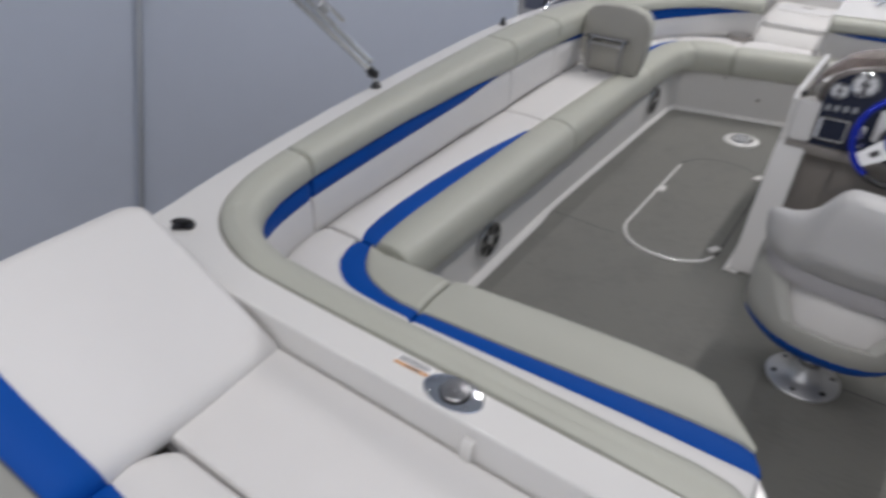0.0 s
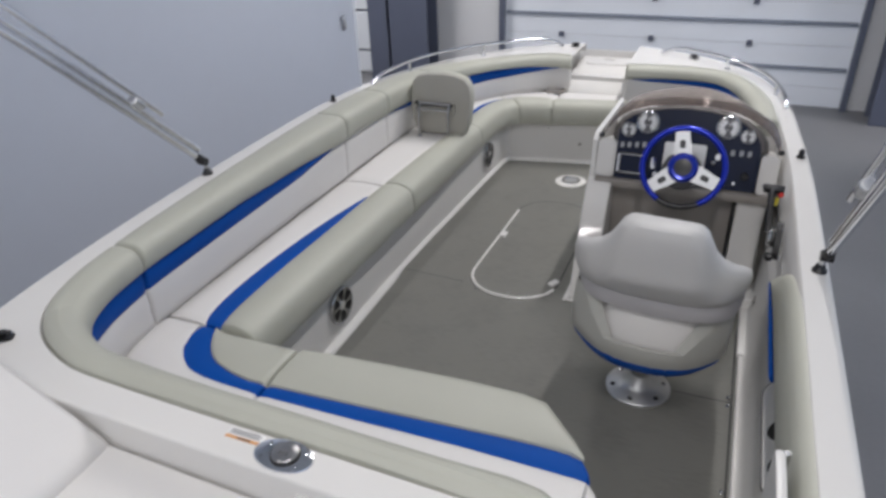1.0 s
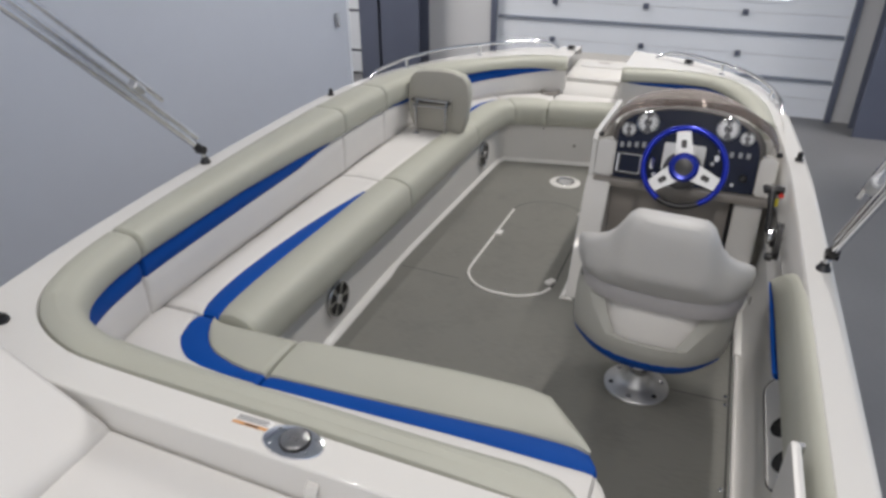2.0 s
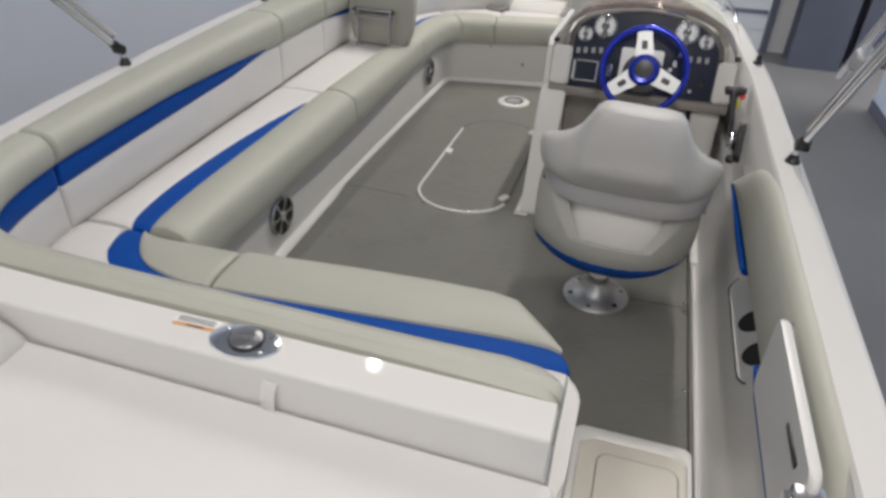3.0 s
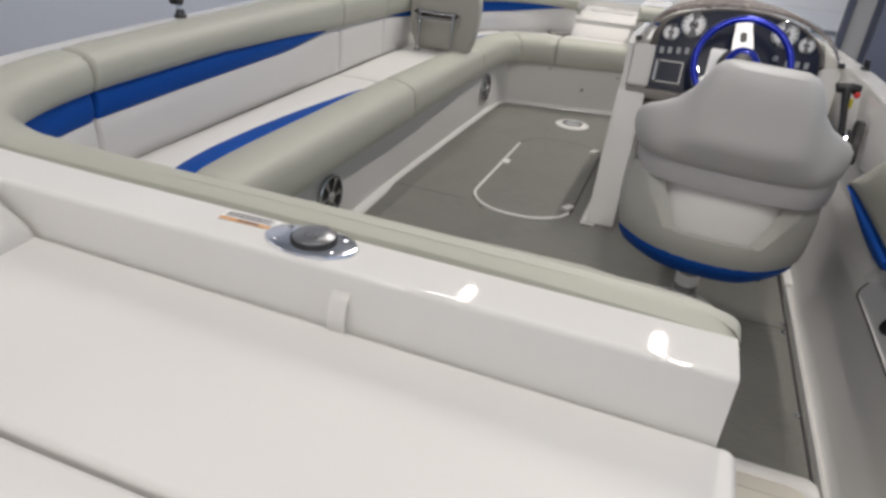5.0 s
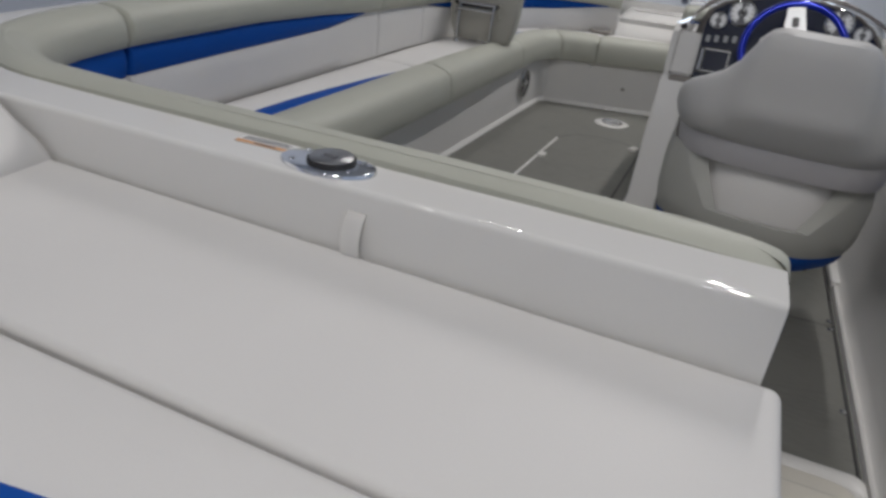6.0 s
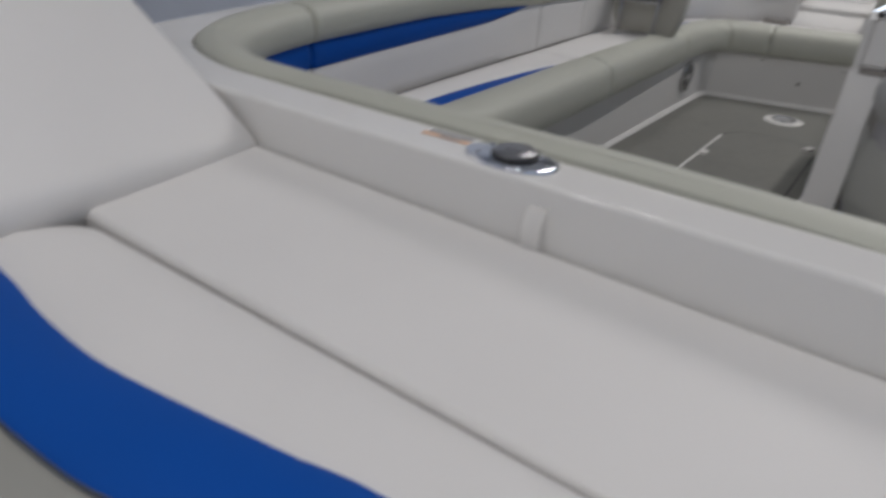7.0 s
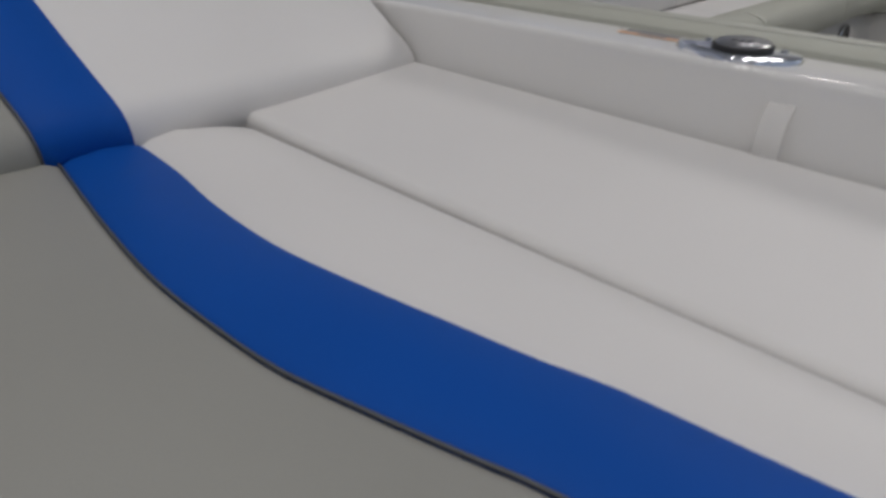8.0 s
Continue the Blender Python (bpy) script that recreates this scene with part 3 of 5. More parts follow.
def stern_seat(x0, x1, label, front, gi, bo, back, n=18):
    """A stern bench cushion: front edge, grey seam, blue seam and crease as functions of x."""
    root = thing("seat_cushion", ((x0 + x1) / 2, 0.45, 0.268), label, "cushion", "bench cushions")
    rows = {"seat_panel": [], "stripe": [], "front_roll": []}
    for x in stations(x0, x1, n):
        e = 0.75 * (ease(x - x0, 0.02) + ease(x1 - x, 0.02))
        z = SEAT_Z - e
        f, g, b, c = front(x), gi(x), bo(x), back(x)
        b = min(b, g - 0.001)
        h = f - g
        k = min(1.0, h / 0.10)
        if h > 0.012:
            rows["front_roll"].append([(x, y, zz) for y, zz in ((g, 0.27), (f - min(0.035, h * 0.3), 0.268), (f - 0.008, 0.278), (f + 0.004 - e, 0.31), (f + 0.002 - e, 0.345), (f - 0.001 - e, 0.370), (f - min(0.006, h * 0.06), 0.390 - e * 0.5), (f - min(0.016, h * 0.14), z - 0.008), (f - min(0.031, h * 0.28), z + 0.007 * k - 0.004), (f - min(0.050, h * 0.4), z + 0.011 * k - 0.003), (f - h * 0.58, z + 0.013 * k - 0.003), (g + h * 0.2, z + 0.011 * k - 0.003), (g + h * 0.1, z + 0.007 * k - 0.003), (g + 0.004, z + 0.003 * k - 0.003), (g, z - 0.008))])
        m = (g + b) / 2
        if g - b > 0.003:
            rows["stripe"].append([(x, y, zz) for y, zz in ((b, 0.29), (g, 0.29), (g, z - 0.008), (g * 0.8 + b * 0.2, z - 0.003), (m, z - 0.002), (g * 0.2 + b * 0.8, z - 0.003), (b, z - 0.008))])
        rows["seat_panel"].append([(x, y, zz) for y, zz in ((c, 0.27), (b, 0.27), (b, z - 0.008), (b - 0.010, z - 0.003), (b - 0.03, z), ((b + c) / 2, z + 0.003), (c + 0.03, z), (c, z - 0.01))])
    for name, mat in (("seat_panel", V_WHITE), ("stripe", V_BLUE), ("front_roll", V_GREY)):
        part(name, grid(B(), rows[name], True, True), mat, root)


stern_seat(-0.36, 0.638, "long stern bench cushion in white, blue and grey vinyl",
           lambda x: lerp([(-0.36, 0.722), (0.0, 0.756), (0.21, 0.770), (0.41, 0.772), (0.46, 0.758), (0.51, 0.708), (0.57, 0.635), (0.61, 0.575), (0.638, 0.52)], x),
           lambda x: lerp([(-0.36, 0.510), (-0.06, 0.530), (0.26, 0.555), (0.42, 0.568), (0.56, 0.572), (0.61, 0.558), (0.638, 0.515)], x),
           lambda x: lerp([(-0.36, 0.464), (-0.03, 0.477), (0.28, 0.492), (0.63, 0.496)], x),
           lambda x: 0.20)
stern_seat(-0.93, -0.366, "stern corner cushion in white vinyl with a curved blue stripe",
           lambda x: lerp([(-0.93, 0.694), (-0.366, 0.708)], x),
           lambda x: lerp([(-0.93, 0.693), (-0.712, 0.693), (-0.703, 0.68), (-0.688, 0.645), (-0.661, 0.603), (-0.62, 0.565), (-0.58, 0.541), (-0.5, 0.517), (-0.43, 0.507), (-0.366, 0.510)], x),
           lambda x: lerp([(-0.93, 0.692), (-0.776, 0.692), (-0.770, 0.64), (-0.755, 0.585), (-0.74, 0.561), (-0.711, 0.53), (-0.675, 0.502), (-0.64, 0.484), (-0.58, 0.472), (-0.5, 0.467), (-0.366, 0.465)], x),
           lambda x: lerp([(-0.93, 0.60), (-0.90, 0.46), (-0.85, 0.36), (-0.78, 0.29), (-0.7, 0.24), (-0.55, 0.205), (-0.366, 0.20)], x), n=44)


# ---- coaming backrests ----
def back_profile(z, kind, gz, bz, drop, deep):
    z = z - drop
    d0, foot = 0.0, SEAT_Z - 0.018
    if kind == "grey":
        return [(d0, gz), (d0, z - 0.03), (0.004, z - 0.012), (0.018, z - 0.002), (0.045, z), (deep - 0.062, z - 0.001), (deep - 0.030, z - 0.005), (deep - 0.006 - drop, z - 0.019), (deep + 0.004 - drop, z - 0.042), (deep + 0.005 - drop, gz * 0.6 + (z - 0.045) * 0.4), (deep - 0.002 - drop, gz + 0.010), (deep - 0.013, gz)]
    if kind == "blue":
        return [(0.03, gz), (deep - 0.017 - drop, gz), (deep - 0.012 - drop, gz * 0.8 + bz * 0.2), (deep - 0.0105 - drop, (gz + bz) / 2), (deep - 0.012 - drop, gz * 0.2 + bz * 0.8), (deep - 0.018 - drop, bz), (0.03, bz)]
    return [(0.02, bz), (deep - 0.022, bz), (deep - 0.017 - drop, bz - 0.010), (deep - 0.014 - drop, bz * 0.7 + foot * 0.3), (deep - 0.016 - drop, bz * 0.3 + foot * 0.7), (deep - 0.024, foot + 0.014), (deep - 0.040, foot), (0.02, foot)]


GREY_Z = [(0, 0.60), (3, 0.613), (5.5, 0.632), (6, 0.636), (7, 0.641), (7.5, 0.630), (7.9, 0.612), (8.5, 0.606), (9.5, 0.597), (10, 0.597), (10.6, 0.606), (12, 0.600), (13, 0.588), (14, 0.575)]
BLUE_H = [(0, 0.0), (2.6, 0.0), (3.1, 0.065), (5.5, 0.076), (6, 0.075), (7, 0.072), (7.5, 0.054), (7.9, 0.0), (9.1, 0.0), (9.6, 0.022), (10.5, 0.055), (11.3, 0.068), (12.3, 0.056), (13.1, 0.030), (13.7, 0.0), (14, 0.0)]
DEEP = [(0, 0.066), (0.15, 0.092), (0.3, 0.097), (0.55, 0.087), (0.8, 0.083), (1.5, 0.085), (2.2, 0.096), (3, 0.10), (5, 0.112), (6, 0.112), (7, 0.140), (8, 0.179), (9, 0.177), (10, 0.175), (11, 0.165), (12, 0.10), (14, 0.09)]


def backrest(t0, t1, label, line, grey_z, blue_h, n=26, as_port=lambda t: t, deep=DEEP):
    mid = spline(line, (t0 + t1) / 2)
    root = thing("backrest_cushion", (mid[0], mid[1], SEAT_Z), label, "cushion", "coaming backrests")
    length = sum((spline(line, t0 + (t1 - t0) * (k + 1) / 30) - spline(line, t0 + (t1 - t0) * k / 30)).length for k in range(30))
    for kind, mat, name in (("grey", V_GREY, "bolster"), ("blue", V_BLUE, "stripe"), ("white", V_WHITE, "lower_panel")):
        rows = []
        for t in stations(t0, t1, n):
            h = lerp(blue_h, as_port(t))
            if kind == "blue" and h < 0.002:
                continue
            p = spline(line, t)
            d = spline(line, min(t + 0.02, len(line) - 1)) - spline(line, max(t - 0.02, 0))
            nrm = Vector((d[1], -d[0])).normalized()
            u = (t - t0) / (t1 - t0) * length
            drop = 0.8 * (ease(u, 0.02) + ease(length - u, 0.02))
            gz = lerp(grey_z, as_port(t))
            rows.append([flat(p + nrm * a, z) for a, z in back_profile(lerp(SHEER, as_port(t)) + lerp([(0, 0.000), (0.12, 0.009), (0.3, 0.012), (0.55, 0.016), (0.8, 0.018), (1.5, 0.017), (2.2, 0.014), (3, 0.013), (5.5, 0.020), (14, 0.020)], as_port(t)), kind, gz, gz - h, drop, lerp(deep, as_port(t)))])
        if len(rows) > 2:
            part(name, grid(B(), rows, True, True), mat, root)


for t0, t1, lab, n in ((0.0, 5.916, "curved grey vinyl stern corner backrest with blue stripe", 70),
                       (5.930, 8.06, "long backrest cushion in grey, blue and white vinyl", 30),
                       (8.065, 9.05, "grey and white vinyl backrest cushion", 20),
                       (9.055, 10.4, "grey and white vinyl backrest cushion beside the flip-up seat back", 22),
                       (10.405, 13.97, "curved bow backrest in grey, blue and white vinyl", 40)):
    backrest(t0, t1, lab, [(0.641, 0.100)] + COAM[1:], GREY_Z, BLUE_H, n)

STBD_BOW = [(0.15, 3.83), (0.46, 3.845), (0.74, 3.77), (0.91, 3.52), (1.01, 3.05), (1.045, 2.6)]
backrest(0.03, 4.9, "curved starboard bow backrest in grey, blue and white vinyl", STBD_BOW, GREY_Z, [(9, 0.0), (9.6, 0.034), (11, 0.040), (12.3, 0.034), (13.4, 0.020), (13.9, 0.0), (14, 0.0)], 40, lambda t: 14 - t, [(0, 0.092), (14, 0.092)])


# ---- stern: coaming end, sun pad ----
def coaming_end():
    bm = prism(B(), [(0.30, 0.106), (0.648, 0.106), (0.665, 0.12), (0.672, 0.20), (0.673, 0.43), (0.668, 0.462), (0.656, 0.485), (0.632, 0.512), (0.55, 0.595), (0.30, 0.60)], Matrix(), 0.0, 0.398)
    bmesh.ops.bevel(bm, geom=[e for e in bm.edges if e.verts[0].co.z > 0.39 and e.verts[1].co.z > 0.39], offset=0.012, segments=3, affect="EDGES")
    tagged(part("coaming_end", bm, GEL), "white moulded end of the stern bench beside the walk-through", "boat deck", kind="structure")


BLUE_OUT = [(-0.43, -0.434), (-0.38, -0.437), (-0.285, -0.4435), (-0.195, -0.4555), (-0.08, -0.460), (0.03, -0.447), (0.106, -0.435), (0.165, -0.426), (0.19, -0.420), (0.22, -0.414), (0.26, -0.410), (0.32, -0.404), (0.45, -0.388), (0.65, -0.355)]
BLUE_IN = [(-0.43, -0.518), (-0.357, -0.527), (-0.265, -0.5395), (-0.163, -0.551), (-0.09, -0.556), (0.0, -0.554), (0.06, -0.549), (0.11, -0.538), (0.18, -0.521), (0.238, -0.506), (0.3, -0.499), (0.45, -0.48), (0.65, -0.45)]
PAD_Z = 0.612


def sun_pad():
    base = box(B(), -0.98, 0.64, -1.35, -0.004, -0.35, 0.50, 0.01)
    tagged(part("engine_cover", base, GEL), "white moulded base under the sun pad", "boat deck", kind="structure")
    pad = thing("sun_pad_cushion", (0.1, -0.15, 0.50), "flat white vinyl sun pad cushion against the transom wall", "cushion", "sun pad cushions")
    tilt = Matrix(((1, 0, 0, 0), (0, 1, 0, 0), (-0.012, 0.05, 1, 0.0012 + 0.05 * 0.29), (0, 0, 0, 1)))
    part("panel", pillow(B(), rounded(-0.412, 0.656, -0.300, 0.008, 0.014), 0.48, PAD_Z - 0.002, 0.012, 0.003, tilt), V_WHITE, pad)
    aft = thing("sun_pad_cushion", (0.1, -0.6, 0.50), "aft sun pad cushion in white, blue and grey vinyl", "cushion", "sun pad cushions")
    xs = stations(-0.412, 0.646, 64)
    rows = {"panel": [], "stripe": [], "rear_panel": [], "piping": []}
    for x in xs:
        e = 0.9 * (ease(x + 0.412, 0.03) + ease(0.646 - x, 0.03))
        b, g, z = curve_at(BLUE_OUT, x), curve_at(BLUE_IN, x), PAD_Z - e
        f = -0.304 - 0.10 * max(0.0, (-0.335 - x) / 0.08) ** 2
        rows["panel"].append([(x, y, h) for y, h in ((b, 0.50), (f, 0.50), (f, z - 0.024), (f - 0.006, z - 0.010), (f - 0.018, z - 0.002), ((f + b) / 2, z + 0.003), (b + 0.012, z - 0.001), (b, z - 0.006))])
        rows["stripe"].append([(x, y, h) for y, h in ((g, 0.50), (b, 0.50), (b, z - 0.006), (b - 0.012, z - 0.001), ((b + g) / 2, z + 0.002), (g + 0.012, z - 0.001), (g, z - 0.006))])
        q = g - 0.003
        rows["rear_panel"].append([(x, y, h) for y, h in ((-1.3, 0.50), (q, 0.50), (q, z - 0.006), (q - 0.012, z), (q - 0.1, z + 0.002), (-0.95, z - 0.01), (-1.2, z - 0.04), (-1.3, z - 0.09))])
        rows["piping"].append((x, g - 0.0015, z - 0.0035))
    for name, mat in (("panel", V_WHITE), ("stripe", V_BLUE), ("rear_panel", V_PAD)):
        part(name, grid(B(), rows[name], True, True), mat, aft)
    # thin dark bead painted in for the shadow between stripe and rear panel
    part("piping", tube(B(), rows["piping"], 0.0014, 8), SEAM_SHADE, aft, "dark grey bead for the shadow line in the seam")
    # inclined headrest on the port side
    head = thing("sun_pad_headrest", (-0.45, -0.4, 0.52), "inclined sun pad headrest in white, blue and grey vinyl", "cushion", "sun pad cushions")
    m = Matrix.Translation((-0.371, 0, 0.634)) @ Matrix(((-0.811, 0, 0.584, 0), (0, 1, 0, 0), (0.584, 0, 0.811, 0), (0, 0, 0, 1)))
    us = [-0.004] + stations(0.0, 0.505, 26)[1:]
    rows = {"panel": [], "stripe": [], "rear_panel": [], "piping": []}
    for u in us:
        e = 0.95 * (ease(max(u, 0.0), 0.045) + ease(0.505 - u, 0.035))
        z = -e
        f = 0.014 - 0.075 * u - 0.045 * max(0.0, (u - 0.455) / 0.05) ** 2.2
        b, g = -0.441 - 0.07 * u - 0.008 * math.sin(u * 6), -0.536 - 0.04 * u - 0.012 * math.sin(u * 6)
        q = g - 0.003
        for name, prof in (("panel", ((b, -0.09), (f, -0.09), (f, z - 0.030), (f - 0.007, z - 0.012), (f - 0.022, z - 0.002), ((f + b) / 2, z + 0.004), (b + 0.012, z - 0.001), (b, z - 0.006))),
                           ("stripe", ((g, -0.09), (b, -0.09), (b, z - 0.006), (b - 0.012, z - 0.001), ((b + g) / 2, z + 0.001), (g + 0.012, z - 0.001), (g, z - 0.006))),
                           ("rear_panel", ((-1.25, -0.09), (q, -0.09), (q, z - 0.006), (q - 0.012, z), (-0.9, z), (-1.25, z - 0.04)))):
            rows[name].append([m @ Vector((u, y, h)) for y, h in prof])
        rows["piping"].append(m @ Vector((u, g - 0.0015, z - 0.0035)))
    for name, mat in (("panel", V_WHITE), ("stripe", V_BLUE), ("rear_panel", V_PAD)):
        part(name, grid(B(), rows[name], True, True), mat, head)
    # same shadow line, drawn as a dark bead across the headrest
    part("piping", tube(B(), rows["piping"], 0.0014, 8), SEAM_SHADE, head, "dark grey bead for the shadow line in the seam")
    part("support", box(B(), -0.80, -0.52, -1.2, -0.06, 0.5, 0.62), GEL, head, smooth=False)
    h = thing("hinge_bracket", (-0.375, -0.30, 0.50), "small steel hinge bracket between the sun pad cushions", "hinge")
    part("plate", box(B(), -0.405, -0.345, -0.312, -0.288, 0.50, 0.580, 0.003), STEEL, h)
    part("pin", tube(B(), [(-0.41, -0.30, 0.578), (-0.34, -0.30, 0.578)], 0.007, 10), STEEL, h)


coaming_end()
sun_pad()


def fuel_filler():
    c = Vector((0.066, 0.064, 0.7068))
    t = thing("fuel_filler", c, "polished oval fuel filler plate with a round cap", "fuel filler")
    ring = [(0.071 * math.cos(a), 0.0435 * math.sin(a)) for a in (2 * math.pi * k / 40 for k in range(40))]
    bm = grid(B(), [[(c.x + x * s, c.y + y * s, c.z + z) for x, y in ring] for s, z in ((1, -0.002), (1, 0.001), (0.97, 0.004), (0.9, 0.005), (0.5, 0.0055))], True, True)
    part("plate", bm, POLISHED, t)
    m = Matrix.Translation(c + Vector((0.004, 0.002, 0.0055)))
    part("collar", lathe(B(), [(0.033, 0), (0.033, 0.004), (0.031, 0.0045)], m), RUBBER, t, "black sealing ring")
    cap = part("cap", lathe(B(), [(0.029, 0.002), (0.030, 0.004), (0.030, 0.0065), (0.028, 0.008), (0.012, 0.0078)], m), GUNMETAL, t, "dull grey metal round cap")
    for dx in (-0.008, 0.0, 0.008):
        part("embossed_bar", box(B(), c.x + 0.004 + dx - 0.0025, c.x + 0.004 + dx + 0.0025, c.y - 0.008, c.y + 0.002, 0.7205, 0.7215), PRINT, cap)
    for a in (40, 140, 220, 320):
        p = c + Vector((0.057 * math.cos(radians(a)), 0.031 * math.sin(radians(a)), 0.0045))
        part("screw", lathe(B(), [(0.0045, 0), (0.0045, 0.001), (0.003, 0.0022)], Matrix.Translation(p), 12), CHROME, t)


def warning_label():
    t = thing("warning_label", (-0.046, 0.080, 0.7095), "white and orange printed warning label on the deck", "label")
    m = Matrix.Translation((-0.046, 0.080, 0.7062)) @ Matrix.Rotation(radians(1.5), 4, "Z")
    part("sheet", prism(B(), rounded(-0.046, 0.046, -0.014, 0.016, 0.002, 2), m, 0, 0.0006), PAPER, t)
    part("orange_bar", prism(B(), [(-0.045, -0.013), (0.045, -0.013), (0.045, -0.004), (-0.045, -0.004)], m, 0.0006, 0.0010), ORANGE, t)
    for i in range(4):
        y = 0.0000 + i * 0.0039
        part("print_bar", prism(B(), [(-0.042, y), (0.038 - 0.006 * (i % 2), y), (0.038 - 0.006 * (i % 2), y + 0.0022), (-0.042, y + 0.0022)], m, 0.0006, 0.0009), PRINT, t)
    part("print_bar", prism(B(), [(-0.015, -0.0105), (0.02, -0.0105), (0.02, -0.0065), (-0.015, -0.0065)], m, 0.0010, 0.0013), BLACK, t)


def pull_strap():
    pts = [(-0.014, 0.612), (-0.018, 0.624), (-0.019, 0.636), (-0.018, 0.648), (-0.015, 0.659), (-0.010, 0.668), (-0.003, 0.6745), (0.003, 0.676)]
    rows = [[(0.129, y + 0.014, z), (0.156, y + 0.014, z)] for y, z in pts]
    bm = grid(B(), rows)
    bmesh.ops.solidify(bm, geom=bm.faces[:], thickness=0.0022)
    tagged(part("pull_strap", bm, STRAPW), "white webbing pull strap on the transom wall", "strap")


def cleat(x, y, z, turn):
    m = Matrix.Translation((x, y, z)) @ Matrix.Rotation(radians(turn), 4, "Z")
    t = thing("pop_up_cleat", (x, y, z), "small black pop-up mooring cleat on the deck", "cleat", "cleats")
    part("base", prism(B(), rounded(-0.032, 0.032, -0.018, 0.018, 0.012), m, 0, 0.006), BLACK, t)
    part("horn", tube(B(), [m @ Vector(p) for p in ((-0.03, 0, 0.016), (-0.012, 0, 0.02), (0.012, 0, 0.02), (0.03, 0, 0.016))], [0.005, 0.008, 0.008, 0.005], 10), BLACK, t)
    part("stem", box(B(), x - 0.01, x + 0.01, y - 0.008, y + 0.008, z + 0.005, z + 0.016), BLACK, t)


fuel_filler()
warning_label()
pull_strap()
cleat(-0.90, 0.135, 0.709, 35)


# ---- starboard side ----
def side_pads():
    t = thing("side_bolster", (1.06, 0.8, 0.45), "long grey vinyl side bolster with two blue stripes", "cushion")
    top = [(0.06, 0.62), (0.075, 0.675), (0.11, 0.712), (1.02, 0.712), (1.10, 0.707), (1.18, 0.694), (1.26, 0.670), (1.35, 0.630), (1.43, 0.584), (1.50, 0.535), (1.545, 0.497), (1.56, 0.480)]
    rows = []
    for y in stations(0.06, 1.56, 48):
        zt = lerp(top, y)
        h = zt - 0.474
        k = min(1.0, h / 0.12)
        rows.append([(x + 0.015, y, z) for x, z in ((1.10, 0.472), (1.10, zt - 0.014 * k), (1.078, zt), (1.062, zt), (1.049, zt - 0.008 * k), (1.040, zt - 0.024 * k), (1.033, zt - 0.055 * k), (1.030, 0.474 + h * 0.45), (1.032, 0.474 + h * 0.2), (1.038, 0.474 + h * 0.06), (1.048, 0.472))])
    part("bolster", grid(B(), rows, True, True), V_GREY, t)
    for b0, b1, prof in ((1.015, 1.56, [(0, 0.022), (0.05, 0.034), (0.2, 0.043), (0.45, 0.042), (0.75, 0.026), (1, 0.003)]), (0.10, 0.60, [(0, 0.050), (0.85, 0.05), (0.95, 0.034), (1, 0.006)])):
        rows = []
        for y in stations(b0, b1, 20):
            h = lerp(prof, (y - b0) / (b1 - b0))
            rows.append([(1.11, y, 0.473), (1.050, y, 0.473), (1.0445, y, 0.471 - h * 0.12), (1.0435, y, 0.471 - h * 0.35), (1.047, y, 0.471 - h * 0.75), (1.054, y, 0.471 - h), (1.11, y, 0.471 - h)])
        part("stripe", grid(B(), rows, True, True), V_BLUE, t, "blue vinyl stripe")


def plate_with_hole(bm, m, poly, c, r, z):
    """A flat convex plate with a round hole, its rim turned down."""
    n = len(poly)
    angles = sorted([math.atan2(y - c[1], x - c[0]) for x, y in poly] + [2 * math.pi * k / 48 - math.pi + 0.011 for k in range(48)])
    rows = []
    for a in angles:
        d = (math.cos(a), math.sin(a))
        best = 1.0
        for k in range(n):
            (x0, y0), (x1, y1) = poly[k], poly[(k + 1) % n]
            ex, ey = x1 - x0, y1 - y0
            den = d[0] * ey - d[1] * ex
            if abs(den) > 1e-9:
                q = ((x0 - c[0]) * ey - (y0 - c[1]) * ex) / den
                w = ((x0 - c[0]) * d[1] - (y0 - c[1]) * d[0]) / den
                if q > 0 and -1e-4 <= w <= 1.0001:
                    best = min(best, q)
        rows.append([m @ Vector((c[0] + d[0] * q, c[1] + d[1] * q, h)) for q, h in ((best, z - 0.006), (best, z), (r, z), (r, z - 0.006))])
    return grid(bm, rows + rows[:1])


